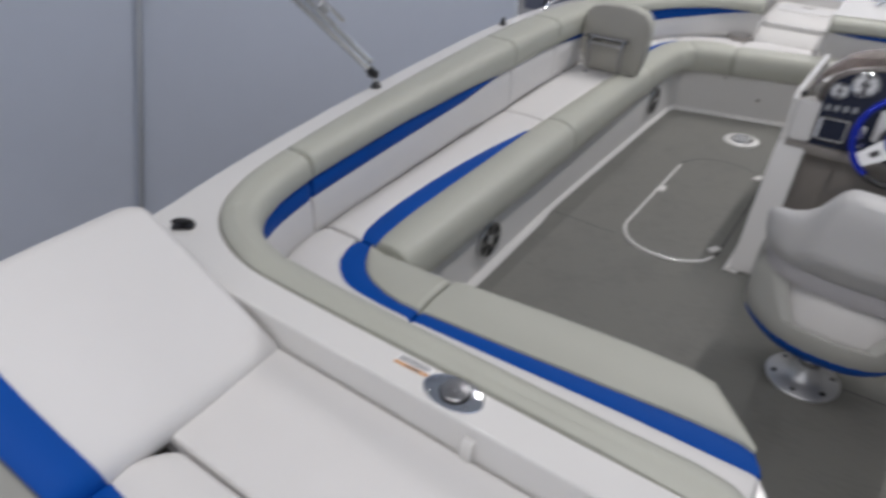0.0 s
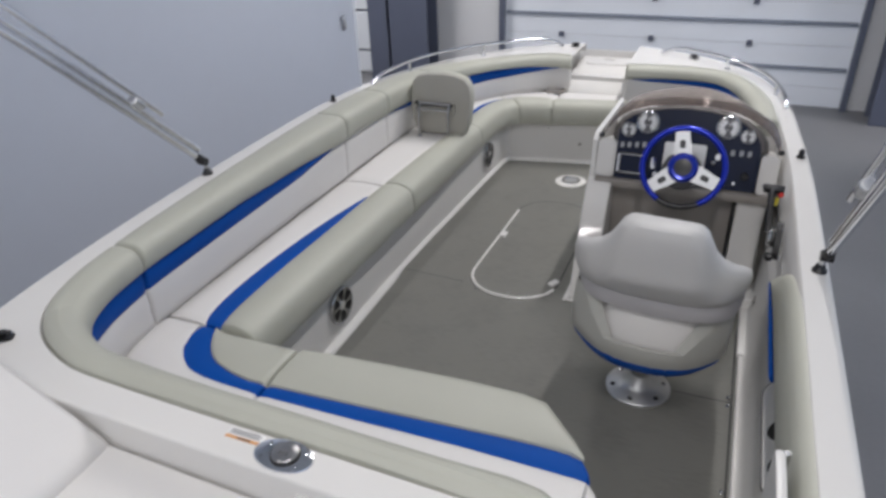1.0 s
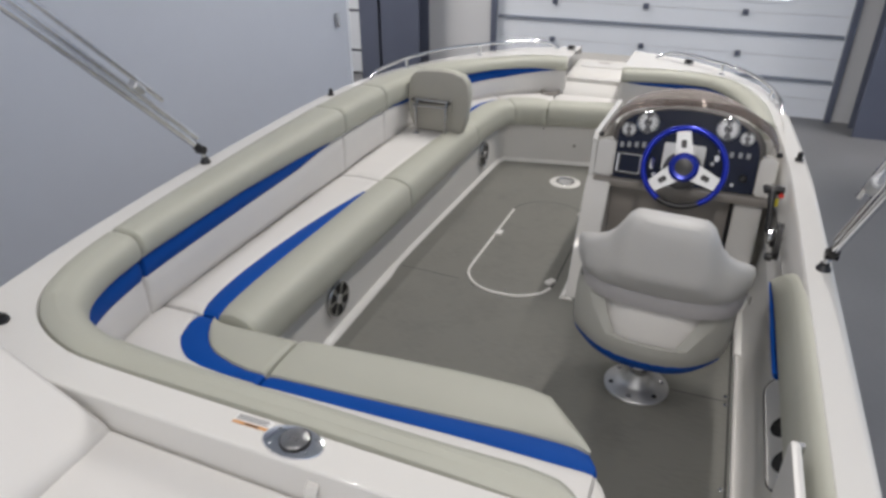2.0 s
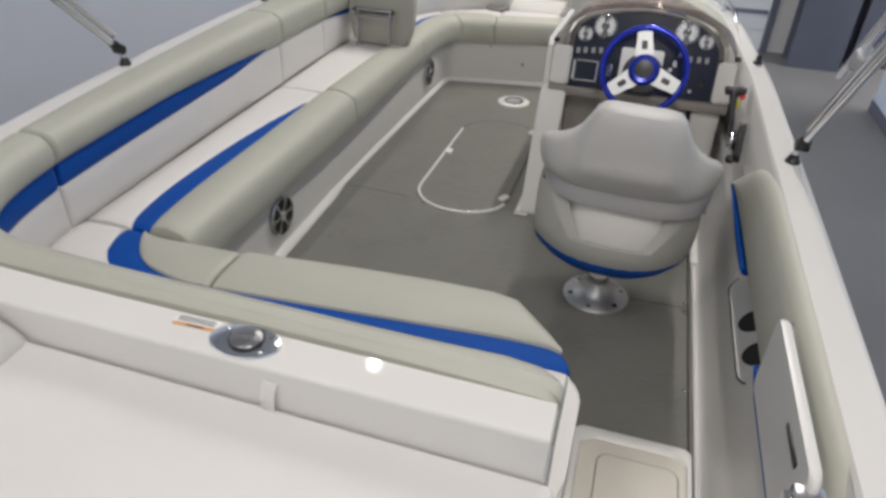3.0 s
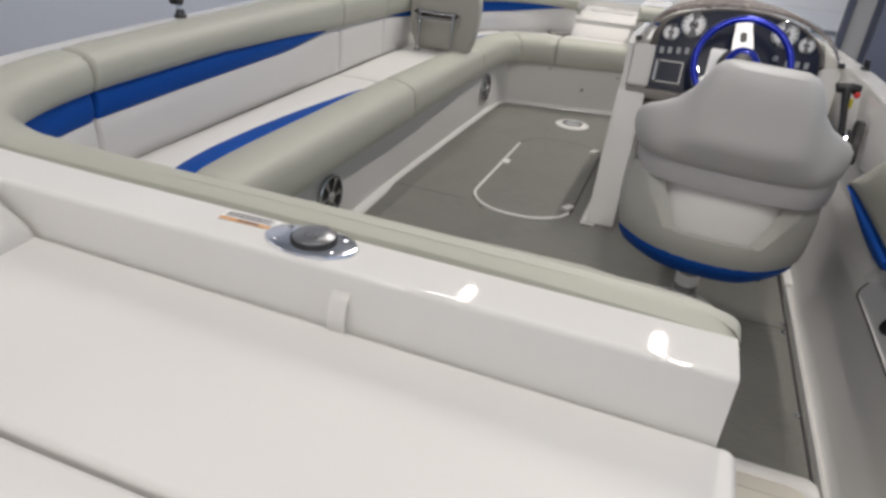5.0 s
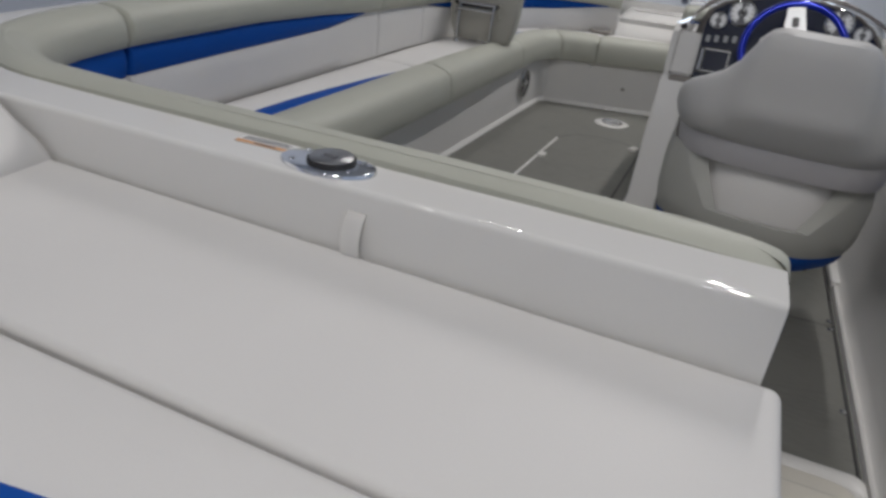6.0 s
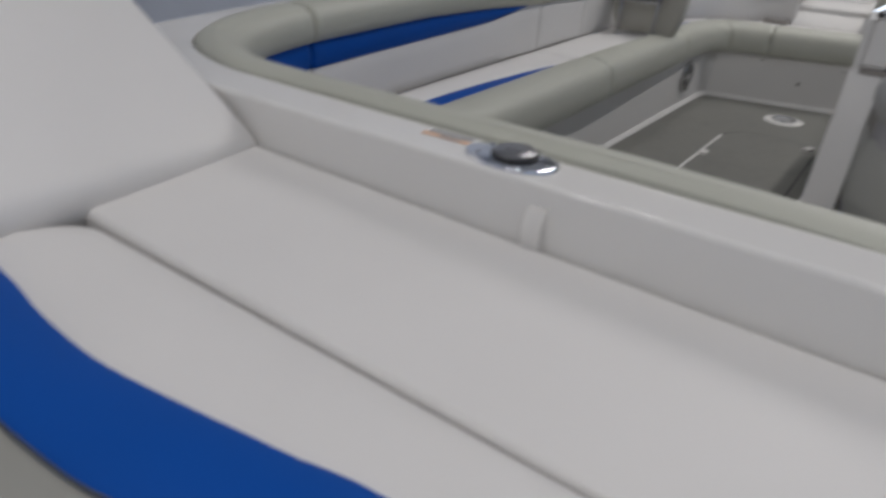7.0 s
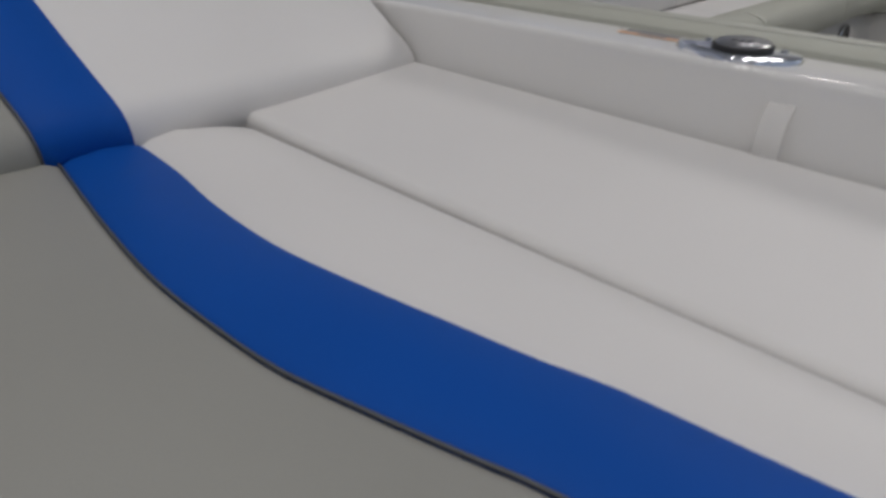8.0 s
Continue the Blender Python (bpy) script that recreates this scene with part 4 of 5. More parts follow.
def cup_holder_pod():
    t = thing("cup_holder_pod", (1.085, 0.845, 0.37), "off-white moulded side tray with two black cup holders", "cup holder")
    up = Vector((0.072, 0, 0.058)).normalized()
    out = Vector((-up.z, 0, up.x))
    o = Vector((1.101, 0.835, 0.358))
    m = Matrix(((0, up.x, out.x, o.x), (-1, up.y, out.y, o.y), (0, up.z, out.z, o.z), (0, 0, 0, 1)))
    full = rounded(-0.325, 0.156, -0.058, 0.050, 0.052, 8)
    bm = B()
    for c, lo, hi in (((-0.092, 0.0), -0.325, -0.020), ((0.050, 0.0), -0.020, 0.156)):
        plate_with_hole(bm, m, [(min(max(x, lo), hi), y) for x, y in full], c, 0.040, 0.004)
    part("panel", bm, GEL_SATIN, t)
    part("joint", tube(B(), [m @ Vector((x, y, 0.003)) for x, y in rounded(-0.328, 0.159, -0.061, 0.053, 0.054, 8) if y < 0.045], 0.0024, 6), RUBBER, t, "dark joint round the tray")
    for x in (-0.092, 0.050):
        c = m @ Matrix.Translation((x, 0.0, 0.0))
        part("cup", lathe(B(), [(0.0435, 0.004), (0.043, 0.0065), (0.040, 0.0068), (0.0385, 0.004), (0.036, -0.040), (0.002, -0.041)], c, 28), BLACK, t, "black plastic cup holder")
        part("drain", lathe(B(), [(0.008, -0.0405), (0.006, -0.038)], c @ Matrix.Translation((0.012, -0.014, 0)), 12), STEEL, t)


def transom_gate():
    t = thing("transom_gate", (1.0, 0.24, 0.16), "white moulded transom gate folded open against the side", "gate")
    outline = rounded(0.03, 0.430, 0.560, 0.742, 0.024)
    m = Matrix.Translation((1.004, 0, 0)) @ Matrix(((0, 0, 1, 0), (1, 0, 0, 0), (0, 1, 0, 0), (0, 0, 0, 1)))
    rows = []
    for ins, d in ((0.006, 0.0), (0.0, 0.005), (0.0, 0.013), (0.006, 0.018)):
        cx, cz = 0.235, 0.65
        rows.append([m @ Vector((cx + (a - cx) * (1 - ins * 4), cz + (b - cz) * (1 - ins * 3), d)) for a, b in outline])
    part("panel", grid(B(), rows, True, True), GEL_SATIN, t)
    part("slot", box(B(), 1.0005, 1.009, 0.092, 0.182, 0.692, 0.705, 0.002), BLACK, t, "dark finger slot")
    latch = part("latch", box(B(), 0.989, 1.036, 0.010, 0.052, 0.67, 0.715, 0.008), STEEL, t, "steel latch")
    part("bolt", tube(B(), [(0.979, 0.032, 0.692), (1.044, 0.032, 0.692)], 0.011, 12), CHROME, latch)
    for z in (0.61, 0.69):
        part("hinge", tube(B(), [(1.03, 0.436, z - 0.03), (1.03, 0.436, z + 0.03)], 0.008, 10), STEEL, t)


side_pads()
cup_holder_pod()
transom_gate()


# ---- floor fittings ----
def floor_hatch():
    t = thing("floor_hatch", (-0.03, 2.39, 0.0), "grey floor hatch with rounded ends, white rim and latches", "hatch")
    out = rounded(-0.25, 0.19, 1.83, 2.95, 0.20, 10)
    inn = rounded(-0.244, 0.184, 1.836, 2.944, 0.194, 10)
    part("lid", prism(B(), inn, Matrix(), -0.002, 0.004), CARPET, t)
    n = len(out)
    bm = B()
    rows = [[(*p, 0.001), (*p, 0.0035), (*q, 0.0035), (*q, 0.001)] for p, q in zip(out + out[:1], inn + inn[:1])]
    part("seam", grid(bm, rows, True), RUBBER, t, "dark gap round the lid")
    pts = [(-0.245, 2.76)] + [(x - 0.002, y) for x, y in out if (x < -0.05 and y < 2.2) or (y < 1.9)] + [(0.150, 1.905), (0.178, 1.965)]
    pts = [pts[0]] + sorted(pts[1:], key=lambda p: math.atan2(p[1] - 2.03, p[0] + 0.03) % (2 * math.pi))
    part("rim", tube(B(), [(x, y, 0.004) for x, y in pts], 0.0075, 8), GEL, t, "white moulded rim")
    for x, y, a in ((-0.228, 2.43, 90), (0.165, 2.02, 60), (0.150, 2.84, 70)):
        m = Matrix.Translation((x, y, 0.004)) @ Matrix.Rotation(radians(a), 4, "Z")
        part("latch", prism(B(), rounded(-0.028, 0.028, -0.016, 0.016, 0.008, 4), m, 0, 0.009), GEL, t, "white latch")
    for x, y in ((-0.265, 2.45), (-0.265, 2.1), (-0.235, 1.93), (-0.18, 1.85), (-0.02, 1.865), (0.07, 1.868), (0.15, 1.90)):
        part("screw", lathe(B(), [(0.006, 0.004), (0.005, 0.007)], Matrix.Translation((x, y, 0)), 10), STEEL, t)


def floor_details():
    t = thing("table_socket", (-0.057, 3.298, 0.0), "round polished table socket set in the floor", "table socket")
    m = Matrix.Translation((-0.057, 3.298, 0))
    part("flange", lathe(B(), [(0.100, 0), (0.100, 0.003), (0.092, 0.007), (0.06, 0.008)], m, 40), GEL, t, "white flange")
    part("ring", lathe(B(), [(0.062, 0.008), (0.060, 0.013), (0.048, 0.013), (0.045, 0.009)], m, 36), CHROME, t)
    part("cap", lathe(B(), [(0.044, 0.009), (0.042, 0.011), (0.01, 0.011)], m, 30), ALU, t)
    for a in range(4):
        part("screw", lathe(B(), [(0.006, 0.007), (0.004, 0.010)], m @ Matrix.Translation((0.078 * math.cos(a * 1.57 + 0.6), 0.078 * math.sin(a * 1.57 + 0.6), 0)), 8), CHROME, t)
    for x0, x1, y0, y1 in ((-0.585, -0.262, 1.905, 1.893), (0.79, 1.003, 1.425, 1.432)):
        bm = grid(B(), [[(x0, y0 - 0.002, 0.0015), (x0, y0 + 0.002, 0.0015)], [(x1, y1 - 0.002, 0.0015), (x1, y1 + 0.002, 0.0015)]])
        tagged(part("floor_joint", bm, RUBBER, smooth=False), "dark joint line in the cockpit floor", "joint", kind="structure")
    bm = box(B(), 1.000, 1.006, 0.72, 1.9, 0.0, 0.004)
    tagged(part("floor_edge_trim", bm, RUBBER, smooth=False), "dark edge of the floor covering", "trim", kind="structure")
    for y in (1.46, 1.41, 0.98):
        s = part("snap_fastener", lathe(B(), [(0.008, 0), (0.008, 0.004), (0.004, 0.007)], Matrix.Translation((0.992, y, 0)), 12), CHROME)
        tagged(s, "small chrome snap fastener in the floor", "snap", "floor snaps")
    for x, z, r in ((-0.30, 0.245, 0.006), (0.12, 0.235, 0.008)):
        y = 3.643 + (x + 0.082) * 0.19 + 0.004
        c = part("bulkhead_fitting", lathe(B(), [(r, 0), (r, 0.003), (r * 0.5, 0.005)], pose(x, y, z, 90, 0, 12), 12), STEEL)
        tagged(c, "tiny steel fitting on the bow bulkhead", "fitting", "bulkhead fittings")
    d = part("drain_plate", lathe(B(), [(0.020, 0), (0.019, 0.003), (0.008, 0.002)], pose(1.0535, 2.02, 0.115, 0, -84, 0), 20), KICK)
    tagged(d, "small dark oval drain plate in the side liner", "drain")
    s = part("bulkhead_snap", lathe(B(), [(0.011, 0), (0.011, 0.003), (0.005, 0.006)], pose(-0.084, 3.640, 0.135, 90, 0, 11), 14), KICK)
    tagged(s, "small steel fitting on the bow bulkhead", "fitting")


def speaker(y, x, turn):
    m = pose(x, y, 0.163, 0, 90, turn)
    t = thing("speaker", (x, y, 0.163), "round metal speaker grille with six black openings on the seat base", "speaker", "speakers")
    part("bezel", lathe(B(), [(0.084, -0.004), (0.084, 0.006), (0.080, 0.011), (0.074, 0.010), (0.073, 0.004), (0.073, -0.004)], m, 36), DULL_STEEL, t)
    part("cone", lathe(B(), [(0.073, 0.003), (0.055, -0.002), (0.025, -0.003), (0.005, -0.002)], m, 30), CONE, t, "black speaker cone")
    part("hub", lathe(B(), [(0.022, 0.004), (0.021, 0.011), (0.012, 0.014), (0.002, 0.0145)], m, 20), POLISHED, t)
    for k in range(6):
        mm = m @ Matrix.Rotation(radians(30 + 60 * k), 4, "Z")
        part("spoke", prism(B(), [(0.013, -0.008), (0.040, -0.0055), (0.060, -0.009), (0.075, -0.018), (0.075, 0.018), (0.060, 0.009), (0.040, 0.0055), (0.013, 0.008)], mm, 0.0045, 0.0075), DULL_STEEL, t)
    part("screw", lathe(B(), [(0.006, 0.009), (0.005, 0.0125), (0.002, 0.013)], m @ Matrix.Translation((0.052, 0.054, 0)), 10), CHROME, t)


floor_hatch()
floor_details()
speaker(1.290, -0.592, 0)
speaker(3.184, -0.592, 0)


# ---- helm ----
def on_dash(x, z, out=0.0):
    """A place on the raked dash panel, out metres proud of it."""
    return Vector((x, 2.19 + (z - 0.5) * 0.28 - out * 0.963, z + out * 0.27))


DASH_M = Matrix(((1, 0, 0, 0), (0, 0.27, -0.963, 0), (0, 0.963, 0.27, 0), (0, 0, 0, 1)))


def dash_frame(x, z):
    return Matrix.Translation(on_dash(x, z)) @ DASH_M


def prism_x(bm, outline, x0, x1):
    """A plate with an outline in y and z, from x0 to x1."""
    return grid(bm, [[(x, y, z) for y, z in outline] for x in (x0, x1)], True, True)


def helm_console():
    t = thing("helm_console", (0.65, 2.5, 0.0), "white moulded helm console with dark instrument panel", "helm console")
    side = [(1.925, 0.0), (1.935, 0.04), (1.985, 0.16), (2.06, 0.33), (2.15, 0.49), (2.20, 0.527), (2.62, 0.527), (2.62, 0.0)]
    bm = prism_x(B(), side, 0.262, 0.372)
    bmesh.ops.bevel(bm, geom=bm.edges[:], offset=0.006, segments=2, affect="EDGES")
    part("side_wall", bm, GEL, t)
    bm = prism_x(B(), [(2.19, 0.50), (2.225, 0.69), (2.27, 0.715), (2.95, 0.68), (2.95, 0.0), (2.60, 0.0), (2.60, 0.50)], 0.264, 0.286)
    part("outer_wall", bm, GEL, t, smooth=False)
    part("foot_flange", box(B(), 0.240, 0.258, 1.895, 2.30, 0.001, 0.012, 0.004), GEL, t)
    part("foot_flange", box(B(), 0.2585, 0.30, 1.895, 1.912, 0.001, 0.012, 0.004), GEL, t)
    bm = prism_x(B(), [(2.12, 0.0), (2.13, 0.04), (2.19, 0.33), (2.20, 0.487), (2.56, 0.487), (2.56, 0.0)], 0.915, 1.03)
    bmesh.ops.bevel(bm, geom=bm.edges[:], offset=0.006, segments=2, affect="EDGES")
    part("side_wall", bm, GEL_SATIN, t)
    part("body", box(B(), 0.300, 1.09, 2.62, 2.95, 0.0, 0.66, 0.02), GEL_SATIN, t)
    part("foot_strip", box(B(), 0.246, 0.266, 1.90, 2.55, 0.0, 0.022, 0.006), GEL, t)
    # pillars beside the panel
    for x0, x1, name in ((0.288, 0.372, "pillar"), (0.978, 1.052, "pillar")):
        bm = grid(B(), [[on_dash(x, z, o) for x, z, o in ((x0, 0.53, 0.012), (x1, 0.53, 0.012), (x1, 0.69, 0.012), (x0, 0.69, 0.012))], [on_dash(x, z, o) for x, z, o in ((x0, 0.53, -0.3), (x1, 0.53, -0.3), (x1, 0.69, -0.3), (x0, 0.69, -0.3))]], True, True)
        bmesh.ops.bevel(bm, geom=bm.edges[:], offset=0.008, segments=2, affect="EDGES")
        part(name, bm, GEL_SATIN, t)
    part("lower_shelf", box(B(), 0.290, 1.05, 2.175, 2.46, 0.488, 0.528, 0.008), KICK, t, "taupe shelf under the panel")
    part("kick_panel", box(B(), 0.374, 0.912, 2.245, 2.285, 0.0, 0.488), KICK, t, "taupe kick panel", smooth=False)
    part("foot_rest", box(B(), 0.897, 0.9115, 2.19, 2.244, 0.03, 0.47, 0.003), BLACK, t)
    # panel
    arch = [(0.374, 0.530), (0.372, 0.69), (0.374, 0.735), (0.395, 0.780), (0.43, 0.806), (0.49, 0.826), (0.57, 0.843), (0.66, 0.850), (0.75, 0.845), (0.82, 0.832), (0.885, 0.810), (0.935, 0.775), (0.965, 0.735), (0.974, 0.69), (0.976, 0.535)]
    bm = grid(B(), [[on_dash(x, z, o) for x, z in arch] for o in (-0.02, 0.004)], True, True)
    panel = part("instrument_panel", bm, DASH, t, "glossy dark blue instrument panel")
    cowl = [[on_dash(0.674 + (x - 0.674) * k, 0.53 + (z - 0.53) * k2, o) for x, z in arch[1:-1]] for k, k2, o in ((1.0, 1.0, 0.006), (1.018, 1.018, 0.009), (1.040, 1.040, -0.004), (1.09, 1.05, -0.05), (1.13, 1.0, -0.18), (1.13, 0.93, -0.34))]
    part("cowl", grid(B(), cowl), COWL, t, "taupe cowl round the panel")

    def gauge(x, z, r):
        m = dash_frame(x, z)
        g = part("gauge", lathe(B(), [(r, 0.0), (r, 0.008), (r * 0.93, 0.012), (r * 0.86, 0.009), (r * 0.84, 0.007)], m, 32), CHROME, panel, "chrome-rimmed round gauge")
        f = part("dial", lathe(B(), [(r * 0.85, 0.006), (r * 0.84, 0.0075), (r * 0.05, 0.0075)], m, 28), DIAL, panel, "dark dial")
        for a0, a1 in ((-62, 62), (108, 248)):
            arc = [radians(a0 + (a1 - a0) * k / 10) for k in range(11)]
            part("scale", grid(B(), [[m @ Vector((r * q * math.cos(a), r * q * math.sin(a), 0.0084)) for q in (0.34, 0.57, 0.80)] for a in arc]), SCALE, panel, "silver scale")
            for k in range(1, 10, 2):
                mm = m @ Matrix.Rotation(arc[k], 4, "Z")
                part("tick", prism(B(), [(r * 0.60, -r * 0.03), (r * 0.77, -r * 0.03), (r * 0.77, r * 0.03), (r * 0.60, r * 0.03)], mm, 0.0085, 0.0092), BLACK, panel)
        mm = m @ Matrix.Rotation(radians(75), 4, "Z")
        part("needle", prism(B(), [(-r * 0.18, -r * 0.05), (r * 0.66, -r * 0.015), (r * 0.66, r * 0.015), (-r * 0.18, r * 0.05)], mm, 0.0095, 0.0108), PAPER, panel)
        part("boss", lathe(B(), [(r * 0.14, 0.008), (r * 0.12, 0.012)], m, 14), BLACK, panel)

    for x, z, r in ((0.416, 0.744, 0.035), (0.494, 0.781, 0.051), (0.828, 0.789, 0.051), (0.911, 0.760, 0.033)):
        gauge(x, z, r)
    for x, z in ((0.396, 0.676), (0.427, 0.679), (0.460, 0.682), (0.492, 0.685), (0.862, 0.688), (0.897, 0.690), (0.929, 0.690)):
        m = dash_frame(x, z)
        sw = part("switch", prism(B(), rounded(-0.008, 0.008, -0.012, 0.012, 0.003, 3), m, 0.004, 0.010), SWITCH, panel, "grey rocker switch")
    m = dash_frame(0.437, 0.597)
    part("screen_bezel", prism(B(), rounded(-0.058, 0.056, -0.048, 0.048, 0.006, 3), m, 0.004, 0.012), BLACK, panel, "black stereo bezel")
    part("screen", prism(B(), rounded(-0.036, 0.050, -0.038, 0.040, 0.003, 2), m, 0.012, 0.0135), DASH, panel, "dark display")
    for x0, x1, z0, z1 in ((-0.039, 0.053, 0.0405, 0.0435), (-0.039, 0.053, -0.0415, -0.0385), (0.0505, 0.0535, -0.0385, 0.0405)):
        part("screen_frame", prism(B(), [(x0, z0), (x1, z0), (x1, z1), (x0, z1)], m, 0.012, 0.0145), SCALE, panel, "thin silver screen frame")
    part("chrome_strip", prism(B(), rounded(-0.053, -0.043, -0.040, 0.042, 0.003, 2), m, 0.012, 0.015), CHROME, panel)
    for x, z, r in ((0.925, 0.597, 0.016), (0.885, 0.565, 0.010), (0.556, 0.566, 0.0145), (0.815, 0.700, 0.0148), (0.790, 0.640, 0.012)):
        part("knob", lathe(B(), [(r, 0.003), (r, 0.012), (r * 0.7, 0.018)], dash_frame(x, z), 20), BLACK if r > 0.015 else CHROME, panel)
    for x, z, h in ((0.541, 0.612, 0.026), (0.806, 0.665, 0.014)):
        part("key_switch", prism(B(), rounded(-0.010, 0.010, -h, h, 0.009, 5), dash_frame(x, z), 0.004, 0.010), CHROME, panel, "chrome switch plate")
    part("plate", prism(B(), rounded(-0.088, 0.088, -0.062, 0.062, 0.01), dash_frame(0.668, 0.648), 0.004, 0.010), ALU, panel, "brushed wheel mounting plate")


def wind_visor():
    low = [(0.300, 2.26, 0.695), (0.335, 2.275, 0.757), (0.40, 2.30, 0.810), (0.48, 2.31, 0.838), (0.57, 2.315, 0.853), (0.67, 2.32, 0.859), (0.77, 2.32, 0.854), (0.86, 2.31, 0.838), (0.94, 2.295, 0.806), (1.00, 2.28, 0.765), (1.045, 2.255, 0.695)]
    high = [(0.305, 2.34, 0.700), (0.335, 2.38, 0.762), (0.395, 2.44, 0.815), (0.47, 2.47, 0.842), (0.57, 2.50, 0.858), (0.67, 2.51, 0.864), (0.77, 2.50, 0.854), (0.86, 2.46, 0.830), (0.945, 2.41, 0.798), (1.015, 2.37, 0.762), (1.05, 2.32, 0.705)]
    rows = []
    for k in range(41):
        t = 10 * k / 40
        a, b = spline(low, t), spline(high, t) + Vector((0, 0.05, 0.012))
        m = a.lerp(b, 0.5) + Vector((0, 0, 0.012))
        rows.append([a, a.lerp(m, 0.5) + Vector((0, 0, 0.003)), m, m.lerp(b, 0.5) + Vector((0, 0, 0.003)), b])
    bm = grid(B(), rows)
    bmesh.ops.solidify(bm, geom=bm.faces[:], thickness=0.004)
    t = thing("wind_visor", (0.67, 2.4, 0.70), "low smoked acrylic wind visor over the helm", "windscreen")
    part("screen", bm, SMOKED, t)
    for x, y, z in ((0.296, 2.255, 0.700), (1.048, 2.25, 0.70)):
        part("knob", lathe(B(), [(0.012, 0), (0.014, 0.008), (0.009, 0.018)], Matrix.Translation((x, y, z)), 16), BLACK, t, "black fixing knob")


def steering_wheel():
    hub = Vector((0.682, 1.945, 0.712))
    a = radians(24)
    m = Matrix(((1, 0, 0, hub.x), (0, math.sin(a), -math.cos(a), hub.y), (0, math.cos(a), math.sin(a), hub.z), (0, 0, 0, 1)))
    t = thing("steering_wheel", hub, "sports steering wheel with blue rim and three silver spokes", "steering wheel")
    R = 0.158
    for a0, a1, mat, lab in ((-60, 240, BLUE_PAINT, "glossy blue rim"), (240, 300, BLACK, "black lower rim grip")):
        pts = [m @ Vector((R * math.cos(radians(a0 + (a1 - a0) * k / 40)), R * math.sin(radians(a0 + (a1 - a0) * k / 40)), 0.0)) for k in range(41)]
        part("rim", tube(B(), pts, 0.0122, 12), mat, t, lab)
    for ang in (99, 219, 339):
        mm = m @ Matrix.Rotation(radians(ang), 4, "Z")
        sp = part("spoke", grid(B(), [[mm @ Vector((x, y, z)) for x, y in ((0.040, -0.036), (0.085, -0.033), (0.120, -0.028), (0.143, -0.027), (0.149, 0.0), (0.143, 0.027), (0.120, 0.028), (0.085, 0.033), (0.040, 0.036))] for z in (-0.008, 0.004)], True, True), SPOKE, t, "silver spoke")
        part("slot", prism(B(), [(0.080, -0.011), (0.108, -0.011), (0.112, 0.0), (0.108, 0.011), (0.080, 0.011), (0.076, 0.0)], mm, 0.003, 0.0052), BLACK, sp)
    part("hub_base", lathe(B(), [(0.050, -0.030), (0.078, -0.024), (0.076, -0.010), (0.060, -0.006)], m @ Matrix.Translation((-0.004, -0.012, 0)), 32), BLACK, t, "black hub base")
    part("hub_ring", lathe(B(), [(0.058, -0.02), (0.060, 0.0), (0.058, 0.014), (0.049, 0.023), (0.034, 0.020)], m, 36), BLUE_HUB, t, "blue hub ring")
    part("hub_cap", lathe(B(), [(0.037, 0.012), (0.036, 0.020), (0.02, 0.022), (0.004, 0.0225)], m, 30), BLACK, t, "black hub cap")
    part("column", lathe(B(), [(0.042, -0.02), (0.045, -0.06), (0.050, -0.32)], m, 24), BLACK, t, "black steering column")


def throttle():
    t = thing("throttle_control", (1.035, 1.76, 0.53), "black side-mount throttle lever with red trim button", "throttle")
    bm = prism(B(), rounded(-0.070, 0.070, -0.030, 0.030, 0.028, 8), pose(1.064, 1.70, 0.568, 0, -90, 0) @ Matrix.Rotation(radians(20), 4, "Z"), 0.0, 0.022)
    bmesh.ops.bevel(bm, geom=[e for e in bm.edges if e.calc_length() < 0.2 and max(v.co.x for v in e.verts) < 1.05], offset=0.005, segments=2, affect="EDGES")
    part("base", bm, BLACK, t, "black upright mounting plate")
    m = pose(1.044, 1.735, 0.562, 0, -90, 0)
    part("hub", lathe(B(), [(0.036, 0.0), (0.036, 0.010), (0.032, 0.013)], m, 30), BLACK, t)
    part("disc", lathe(B(), [(0.031, 0.012), (0.030, 0.020), (0.024, 0.024), (0.004, 0.025)], m, 30), CHROME, t, "chrome hub disc")
    part("neutral_knob", lathe(B(), [(0.016, 0.0), (0.016, 0.018), (0.010, 0.023)], pose(1.044, 1.675, 0.512, 0, -90, 0), 16), BLACK, t)
    part("lever", tube(B(), [(1.020, 1.752, 0.575), (1.018, 1.780, 0.606), (1.016, 1.825, 0.650), (1.014, 1.862, 0.695)], [0.012, 0.011, 0.012, 0.015], 12), BLACK, t)
    part("grip", tube(B(), [(0.981, 1.868, 0.697), (0.988, 1.868, 0.699), (1.030, 1.868, 0.700), (1.054, 1.868, 0.698)], [0.014, 0.018, 0.018, 0.016], 14), BLACK, t)
    part("trim_switch", box(B(), 1.028, 1.042, 1.846, 1.860, 0.640, 0.672, 0.004), YELLOW, t, "yellow switch")
    part("trim_button", lathe(B(), [(0.010, 0), (0.009, 0.009)], pose(1.045, 1.855, 0.683, 60, 30, 0), 14), RED, t)


